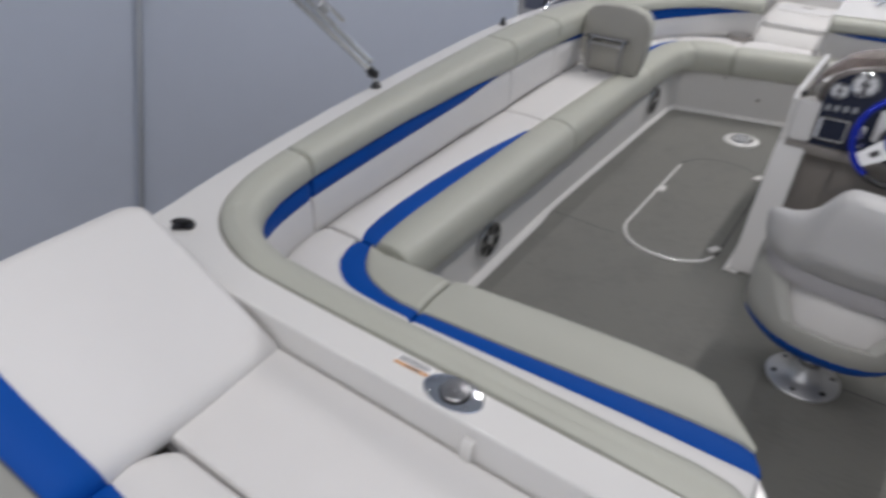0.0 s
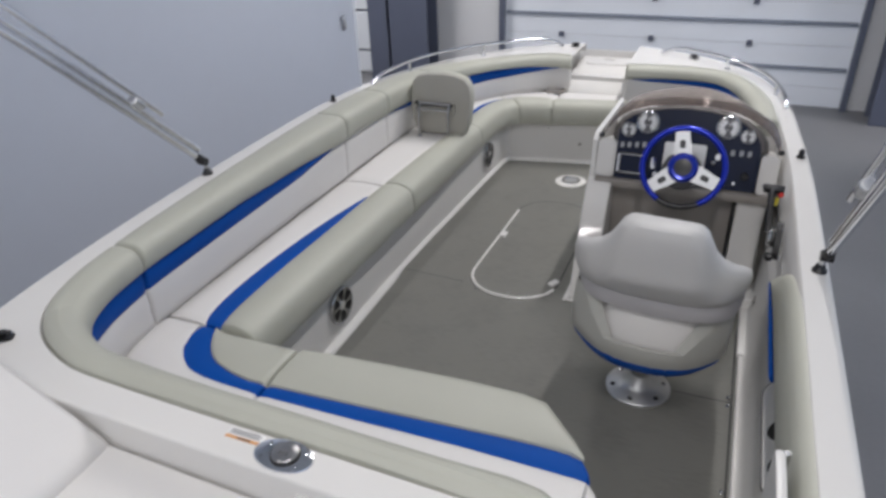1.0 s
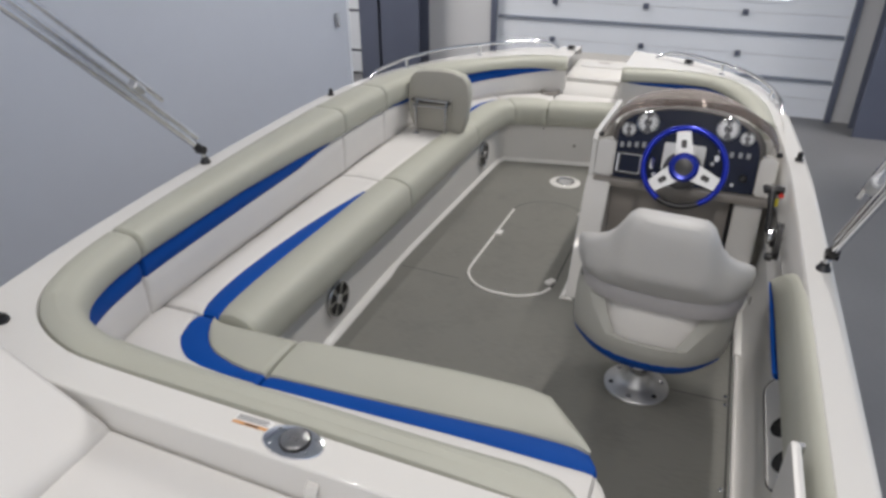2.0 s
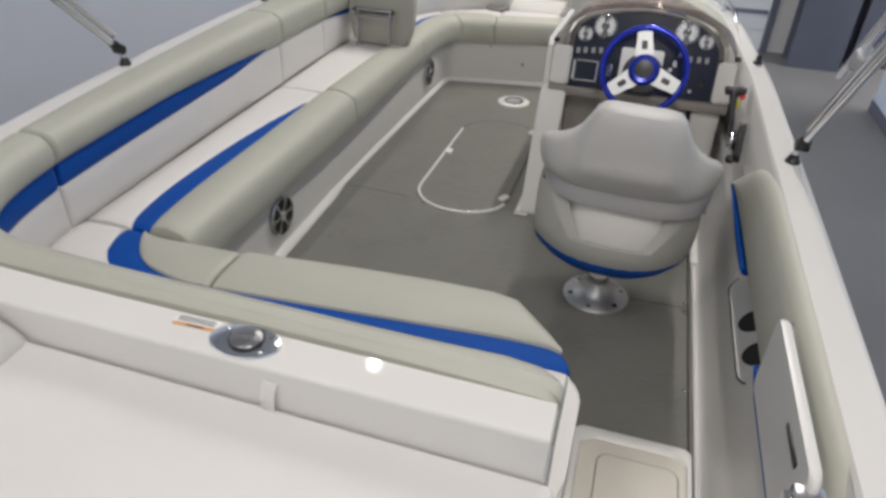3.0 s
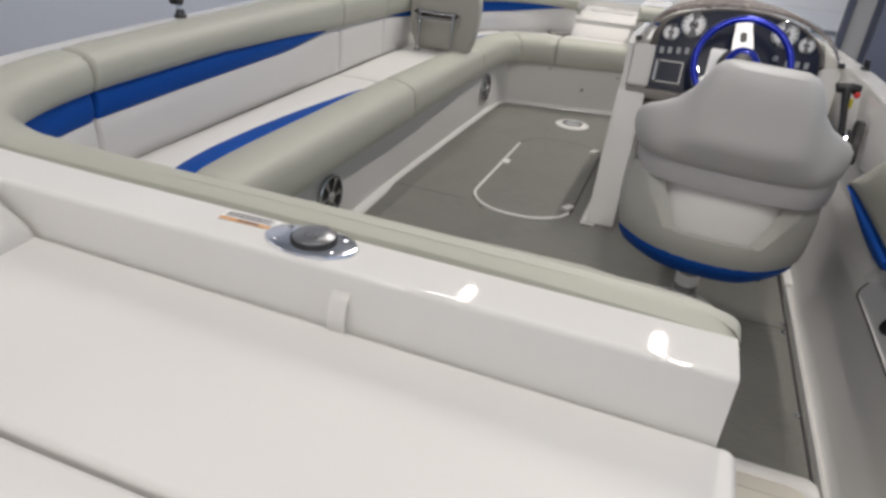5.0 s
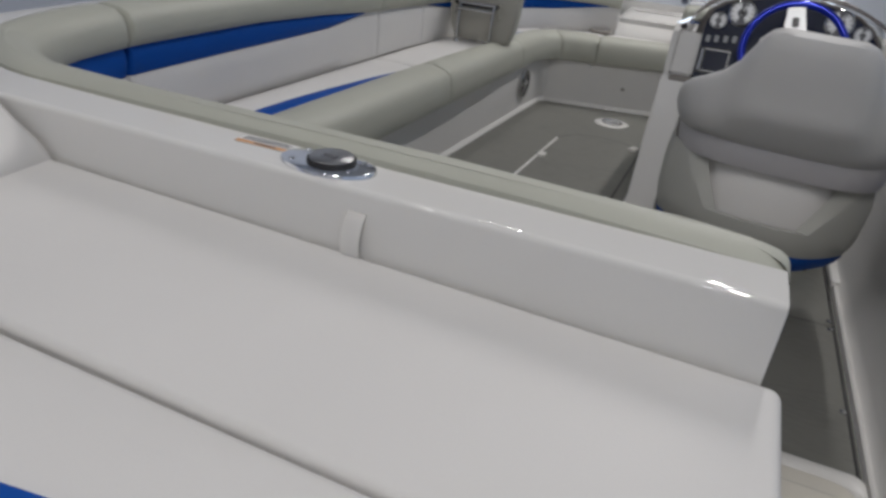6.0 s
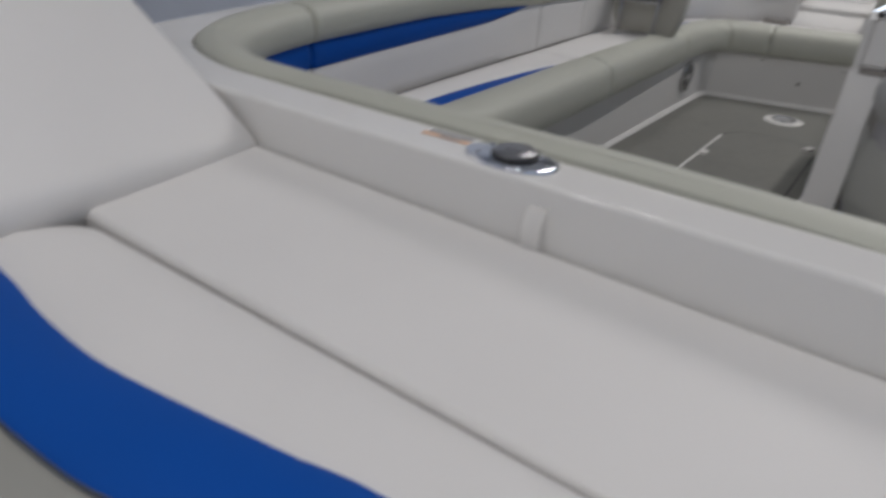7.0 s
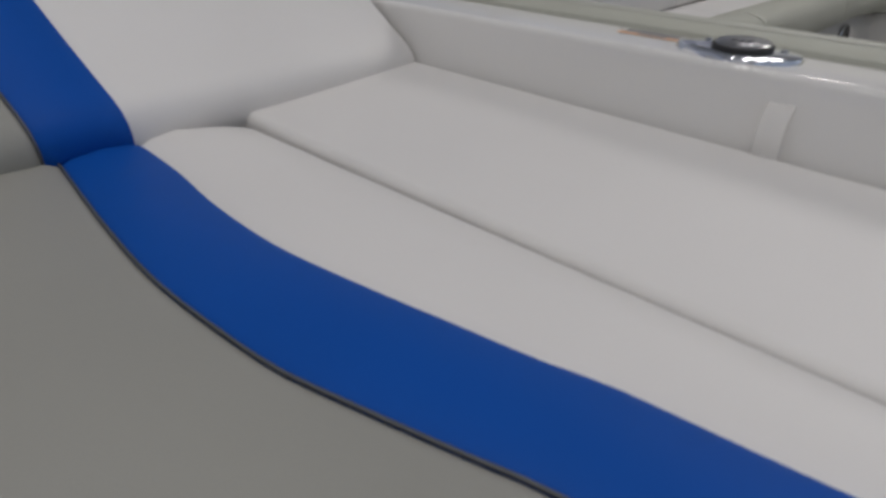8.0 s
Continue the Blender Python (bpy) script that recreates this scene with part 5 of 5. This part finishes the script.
def helm_seat():
    xc = 0.668
    t = thing("helm_chair", (xc, 1.41, 0.0), "grey vinyl bucket helm chair with blue lower band on a pedestal", "chair")

    def ring(z, hw, th, yc, bend, n=40, power=0.45):
        """A bent bar section at height z: half width hw, half thickness th."""
        out = []
        for k in range(n):
            a = 2 * math.pi * k / n
            c, q = math.cos(a), math.sin(a)
            x = hw * math.copysign(abs(c) ** power, c)
            y = th * math.copysign(abs(q) ** 0.7, q)
            out.append((xc + x, yc + bend * (0.45 * x * x + 0.55 * x ** 6 / 0.0046) + y, z))
        return out
    prof = [(0.556, 0.232, 0.018), (0.562, 0.254, 0.038), (0.580, 0.270, 0.052), (0.605, 0.280, 0.060), (0.630, 0.282, 0.060), (0.655, 0.275, 0.057), (0.680, 0.253, 0.054), (0.700, 0.221, 0.052), (0.723, 0.187, 0.051), (0.756, 0.157, 0.050), (0.80, 0.134, 0.048), (0.825, 0.122, 0.043), (0.842, 0.106, 0.034), (0.850, 0.085, 0.018)]
    def swell(x, z):
        """How far the middle panel stands proud of the wings."""
        u = abs(x - xc) / 0.152
        return 0.028 * max(0.0, min(1.0, (z - 0.60) / 0.05)) / (1 + u ** 16)
    rows = [[(x - 0.009, y - (swell(x, zz) if y < 1.195 - 0.14 * (z - 0.56) + 1.3 * (0.45 * (x - xc) ** 2 + 0.55 * (x - xc) ** 6 / 0.0046) else 0.0), zz) for x, y, zz in ring(z, hw + 0.004, th, 1.195 - 0.14 * (z - 0.56), 1.3, 72)] for z, hw, th in prof]
    back = part("backrest", grid(B(), rows, True, True), V_HELM, t, "grey vinyl winged backrest")
    rows = [ring(z, hw, th, 1.193, 1.5) for z, hw, th in ((0.496, 0.246, 0.020), (0.500, 0.256, 0.030), (0.525, 0.265, 0.036), (0.558, 0.268, 0.038), (0.580, 0.258, 0.03))]
    part("back_rail", grid(B(), rows, True, True), SHELL, t, "light lilac-grey moulded rail")

    # lower tub with the opening under the rail
    zs = [0.296, 0.322, 0.350, 0.372, 0.41, 0.45, 0.49, 0.512]

    def skin(u, z, off):
        hw = lerp([(0.29, 0.250), (0.335, 0.262), (0.44, 0.266), (0.52, 0.254)], z) - off
        v = max(-1.0, min(1.0, u))
        x = hw * v
        y = 1.140 + off + 0.14 * abs(v) ** 2.6 + 0.016 * max(0, (0.335 - z) / 0.04)
        y += 0.34 * max(0.0, abs(u) - 1.0)
        x += math.copysign(0.012, u) * min(1.0, max(0.0, abs(u) - 1.0) * 3)
        return Vector((xc - 0.009 + x, y, z))
    bm = B()
    for off, flip in ((0.0, False), (0.018, True)):
        for za, zb in zip(zs, zs[1:]):
            def cut(z):
                return lerp([(0.372, 0.41), (0.512, 0.70)] if off else [(0.372, 0.50), (0.512, 0.86)], z)
            for s0, s1, n in ((-2.0, -1.0, 5), (-1.0, None, 7), ("gap", "gap", 6), (None, 1.0, 7), (1.0, 2.0, 5)):
                if s0 == "gap":
                    if za >= 0.372 - 1e-6:
                        continue
                    fa, fb = (-cut(za), cut(za)), (-cut(zb), cut(zb))
                elif s1 is None:
                    fa, fb = (s0, -cut(za)), (s0, -cut(zb))
                elif s0 is None:
                    fa, fb = (cut(za), s1), (cut(zb), s1)
                else:
                    fa = fb = (s0, s1)
                for k in range(n):
                    q = [skin(fa[0] + (fa[1] - fa[0]) * k / n, za, off), skin(fa[0] + (fa[1] - fa[0]) * (k + 1) / n, za, off), skin(fb[0] + (fb[1] - fb[0]) * (k + 1) / n, zb, off), skin(fb[0] + (fb[1] - fb[0]) * k / n, zb, off)]
                    bm.faces.new([bm.verts.new(p) for p in (q[::-1] if flip else q)])
    # edges of the opening
    for sgn in (-1, 1):
        for za, zb in zip(zs[3:], zs[4:]):
            (oa, ob), (ia, ib) = ([lerp(tab, z) * sgn for z in (za, zb)] for tab in ([(0.372, 0.50), (0.512, 0.86)], [(0.372, 0.41), (0.512, 0.70)]))
            bm.faces.new([bm.verts.new(p) for p in (skin(oa, za, 0), skin(ob, zb, 0), skin(ib, zb, 0.018), skin(ia, za, 0.018))])
    for k in range(6):
        (oa, ob), (ia, ib) = ([w * (2 * j / 6 - 1) for j in (k, k + 1)] for w in (0.50, 0.41))
        bm.faces.new([bm.verts.new(p) for p in (skin(oa, 0.372, 0), skin(ob, 0.372, 0), skin(ib, 0.372, 0.018), skin(ia, 0.372, 0.018))])
    bmesh.ops.remove_doubles(bm, verts=bm.verts, dist=0.0008)
    part("tub", bm, V_TUB, t, "grey vinyl seat tub")
    rows = []
    for k in range(41):
        u = -2 + 4 * k / 40
        p = skin(u, 0.296, 0)
        q = Vector((xc, 1.42, 0))
        inw = Vector((q.x - p.x, q.y - p.y, 0)).normalized()
        rows.append([p + Vector((0, 0, 0.004)), p + Vector((0, 0, -0.006)), p + inw * 0.010 + Vector((0, 0, -0.026)), p + inw * 0.026 + Vector((0, 0, -0.048)), p + inw * 0.048 + Vector((0, 0, -0.066)), p + inw * 0.12 + Vector((0, 0, -0.070))])
    part("lower_band", grid(B(), rows), V_BLUE, t, "blue vinyl lower band")
    part("seat_pan", box(B(), xc - 0.17, xc + 0.17, 1.24, 1.58, 0.240, 0.320, 0.01), BLACK, t)
    part("seat_cushion", pillow(B(), rounded(xc - 0.205, xc + 0.205, 1.25, 1.66, 0.06), 0.315, 0.435, 0.05, 0.008), V_WHITE, t, "white vinyl seat cushion")
    rows = [ring(z, hw, th, y, 3.0) for z, hw, th, y in ((0.330, 0.155, 0.020, 1.202), (0.345, 0.172, 0.034, 1.200), (0.385, 0.178, 0.036, 1.199), (0.425, 0.182, 0.036, 1.203), (0.475, 0.182, 0.036, 1.211), (0.520, 0.178, 0.030, 1.220), (0.540, 0.15, 0.012, 1.230))]
    part("lumbar_cushion", grid(B(), rows, True, True), V_WHITE, t, "white vinyl lumbar cushion")
    ped = Vector((0.663, 1.405, 0))
    m = Matrix.Translation(ped)
    base = part("base_plate", lathe(B(), [(0.122, 0.0), (0.122, 0.007), (0.117, 0.011), (0.075, 0.020), (0.050, 0.040), (0.040, 0.075)], m, 40), ALU, t, "cast aluminium pedestal base")
    part("post", lathe(B(), [(0.036, 0.06), (0.035, 0.20), (0.035, 0.275)], m, 28), STEEL, t, "steel post")
    part("label_band", lathe(B(), [(0.0364, 0.10), (0.0364, 0.14)], m, 28), PAPER, t, "pale printed band")
    for k in range(6):
        a = radians(60 * k + 20)
        part("bolt", lathe(B(), [(0.011, 0.010), (0.011, 0.0155), (0.006, 0.018)], m @ Matrix.Translation((0.096 * math.cos(a), 0.096 * math.sin(a), 0)), 12), BLACK if k % 2 else STEEL, base)
    # the chair leans a little to starboard on its post
    lean = Matrix.Translation((0.671, 1.405, 0.25)) @ Matrix.Rotation(radians(2.4), 4, "Y") @ Matrix.Rotation(radians(0.8), 4, "Z") @ Matrix.Translation((-0.663, -1.405, -0.25))
    for o in t.children:
        if o.name.split(".")[0] not in ("base_plate", "post", "label_band"):
            o.data.transform(lean)


helm_console()
wind_visor()
steering_wheel()
throttle()
helm_seat()


# ---- flip-up seat back ----
def flip_backrest():
    yb = 2.765
    t = thing("flip_up_backrest", (-0.75, yb, SEAT_Z), "taupe-grey vinyl flip-up seat back on steel hinge legs", "backrest")
    out = [(x - 0.010, z) for x, z in [(-0.885, 0.43), (-0.915, 0.50), (-0.926, 0.58), (-0.926, 0.67), (-0.914, 0.730), (-0.885, 0.762), (-0.82, 0.776), (-0.73, 0.781), (-0.65, 0.776), (-0.588, 0.757), (-0.558, 0.718), (-0.550, 0.66), (-0.555, 0.58), (-0.565, 0.50), (-0.59, 0.43)]]
    cx, cz = -0.75, 0.60

    def sl(ins, y, lean=0.06):
        return [(cx + (x - cx) * (1 - ins), y + lean * (z - 0.42), cz + (z - cz) * (1 - ins)) for x, z in out]
    part("back_shell", grid(B(), [sl(0.05, yb + 0.002), sl(0.01, yb + 0.006), sl(0, yb + 0.016), sl(0, yb + 0.030)], True, True), BACK_SHELL, t, "taupe-grey back shell")
    part("cushion", grid(B(), [sl(0.0, yb + 0.031), sl(-0.01, yb + 0.045), sl(-0.01, yb + 0.07), sl(0.03, yb + 0.088), sl(0.12, yb + 0.095)], True, True), V_GREY, t, "grey vinyl cushion")
    fr = part("hinge_frame", tube(B(), [(-0.897, yb - 0.006, 0.613), (-0.657, yb - 0.006, 0.613)], 0.009, 10), STEEL, t, "steel hinge bar")
    part("cross_bar", tube(B(), [(-0.885, yb - 0.035, 0.585), (-0.665, yb - 0.035, 0.585)], 0.007, 10), DULL_STEEL, fr)
    for x in (-0.866, -0.680):
        part("leg", tube(B(), [(x, yb - 0.006, 0.612), (x, yb - 0.03, 0.59), (x, yb - 0.036, 0.50), (x, yb - 0.036, 0.424)], 0.0078, 10), DULL_STEEL, t, "polished steel leg")
        part("foot", lathe(B(), [(0.016, 0), (0.014, 0.006)], Matrix.Translation((x, yb - 0.036, 0.4190)), 14), STEEL, t)
    part("recess", box(B(), -0.885, -0.668, yb - 0.004, yb + 0.004, 0.594, 0.612, 0.002), BLACK, t, "dark recess behind the hinge bar")
    for x in (-0.893, -0.661):
        part("end_cap", tube(B(), [(x - 0.009, yb - 0.006, 0.613), (x + 0.009, yb - 0.006, 0.613)], 0.0125, 10), BLACK, t, "black end cap")
    for x in (-0.897, -0.657):
        part("bracket", box(B(), x - 0.007, x + 0.007, yb - 0.016, yb + 0.006, 0.555, 0.625, 0.003), BACK_SHELL, t)


flip_backrest()


# ---- bimini frame and deck fittings ----
def bimini(sx):
    lab = "folded chrome bimini frame tubes with black deck mounts"
    x, z = sx * 1.132, 0.722 if sx < 0 else 0.714
    t = thing("bimini_frame", (x, 1.24, z), lab, "bimini frame", "bimini frames")
    part("mount", lathe(B(), [(0.021, 0), (0.021, 0.008), (0.015, 0.015), (0.013, 0.024), (0.010, 0.026)], Matrix.Translation((x, 1.24, z)), 16), BLACK, t, "black deck mount")
    part("pin", tube(B(), [(x, 1.24, z + 0.020), (x + sx * 0.006, 1.238, z + 0.050)], 0.0095, 10), CHROME, t)
    k = Vector((x + sx * 0.009, 1.236, z + 0.056))
    part("knuckle", tube(B(), [k - Vector((0.017, 0, 0)), k + Vector((0.017, 0, 0))], 0.017, 12), BLACK, t)
    d = Vector((0, -0.715, 0.70)).normalized()
    p0 = k + Vector((0, -0.002, 0.004))
    part("socket", tube(B(), [p0, p0 + d * 0.030, p0 + d * 0.042], [0.0175, 0.0165, 0.0135], 12), BLACK, t)
    for off, a, b, r in ((Vector((0, 0, 0)), 0.03, 2.6, 0.0120), (Vector((sx * 0.004, 0.021, 0.021)), 0.035, 2.6, 0.0120), (Vector((-sx * 0.012, 0.046, 0.044)), 0.285, 2.5, 0.0108)):
        part("tube", tube(B(), [p0 + off + d * a, p0 + off + d * (a + 0.004), p0 + off + d * b], [r * 0.6, r, r], 14), POLISHED, t, "polished tube")
    q = p0 + Vector((-sx * 0.006, 0.034, 0.033))
    part("slider", tube(B(), [q + d * 0.375, q + d * 0.38, q + d * 0.425, q + d * 0.43], [0.016, 0.021, 0.021, 0.016], 12), ALU, t, "grey slider joining the tubes")


def small_mount(x, y, z):
    t = thing("deck_eye", (x, y, z), "small black deck fitting on the gunwale", "deck fitting", "deck fittings")
    part("base", lathe(B(), [(0.018, 0), (0.018, 0.006), (0.010, 0.010)], Matrix.Translation((x, y, z)), 16), BLACK, t)
    part("post", lathe(B(), [(0.010, 0.008), (0.012, 0.022), (0.008, 0.034)], Matrix.Translation((x, y, z)), 14), BLACK, t)


bimini(-1)
bimini(1)
small_mount(-1.178, 2.31, 0.722)
small_mount(1.118, 2.20, 0.716)


# ---- bow ----
def bow_platform():
    # a step whose after face rolls down between the bow backrests
    prof = [(3.895, 0.26), (3.895, 0.40), (3.905, 0.425), (3.93, 0.450), (3.98, 0.483), (4.05, 0.515), (4.12, 0.536), (4.20, 0.546), (4.44, 0.550), (4.445, 0.26)]
    bm = prism_x(B(), prof, -0.250, 0.150)
    tagged(part("bow_platform", bm, GEL), "glossy white moulded bow step", "boat deck", kind="structure")
    h = thing("anchor_hatch", (-0.05, 4.3, 0.547), "white anchor locker lid on the bow step", "hatch")
    part("lid", prism(B(), rounded(-0.205, 0.105, 4.21, 4.42, 0.05), Matrix(), 0.545, 0.553), GEL, h)
    part("finger_pull", prism(B(), rounded(-0.09, -0.01, 4.34, 4.37, 0.012), Matrix(), 0.552, 0.5555), KICK, h)
    q = part("finger_pull", prism(B(), rounded(-0.040, 0.040, -0.012, 0.012, 0.010), pose(-0.055, 4.03, 0.508, 26), -0.004, 0.0025), KICK)
    tagged(q, "small taupe finger pull in the bow step", "finger pull")
    # foredeck beyond the backrests
    bm = B()
    prism(bm, [(-0.27, 3.99), (0.17, 3.99), (0.17, 4.46), (-0.27, 4.46)], Matrix(), 0.20, 0.515)
    tagged(part("foredeck", bm, GEL, smooth=False), "white moulded foredeck", "boat deck", kind="structure")
    c = thing("cup_holder", (-0.335, 3.885, 0.405), "taupe moulded cup holder on the bow seat", "cup holder")
    part("cup", lathe(B(), [(0.068, 0), (0.070, 0.016), (0.064, 0.022), (0.054, 0.018), (0.048, 0.004)], Matrix.Translation((-0.335, 3.885, 0.417)), 28), KICK, c)


def bow_rail(pts, feet):
    t = thing("bow_rail", Vector(pts[0]), "polished steel bow rail along the gunwale", "rail", "bow rails")
    n = 10 * (len(pts) - 1)
    part("rail", tube(B(), [spline(pts, (len(pts) - 1) * k / n) for k in range(n + 1)], 0.0105, 10), CHROME, t)
    for x, y, z0, z1 in feet:
        part("stanchion", tube(B(), [(x, y, z0), (x, y, z1)], 0.009, 10), CHROME, t)
        part("foot", lathe(B(), [(0.020, 0), (0.018, 0.006), (0.010, 0.010)], Matrix.Translation((x, y, z0)), 14), CHROME, t)


bow_platform()
bow_rail([(-1.165, 2.72, 0.708), (-1.155, 2.86, 0.742), (-1.10, 3.25, 0.748), (-0.97, 3.64, 0.735), (-0.74, 3.99, 0.720), (-0.50, 4.20, 0.708), (-0.38, 4.26, 0.655)],
         [(-1.118, 3.15, 0.688, 0.746), (-0.86, 3.83, 0.650, 0.727)])
bow_rail([(1.085, 2.95, 0.690), (1.07, 3.08, 0.728), (1.01, 3.4, 0.735), (0.88, 3.72, 0.725), (0.66, 4.0, 0.715), (0.44, 4.16, 0.705), (0.33, 4.22, 0.655)],
         [(1.04, 3.25, 0.675, 0.732), (0.77, 3.88, 0.650, 0.720)])
cleat(0.55, 4.13, 0.65, -20)
cleat(-0.30, 4.30, 0.648, 10)


# ---- outside the door windows ----
def backdrop():
    m = bpy.data.materials.new("overcast_daylight")
    m.use_nodes = True
    nt = m.node_tree
    em = nt.nodes.new("ShaderNodeEmission")
    em.inputs["Color"].default_value, em.inputs["Strength"].default_value = (0.82, 0.91, 1.0, 1), 3.0
    nt.links.new(em.outputs[0], nt.nodes["Material Output"].inputs["Surface"])
    bm = grid(B(), [[(-12, 16, -1.2), (12, 16, -1.2)], [(-12, 16, 7), (12, 16, 7)]])
    tagged(part("backdrop", bm, m, smooth=False), "bright overcast daylight outside the door", "backdrop", kind="structure")


backdrop()
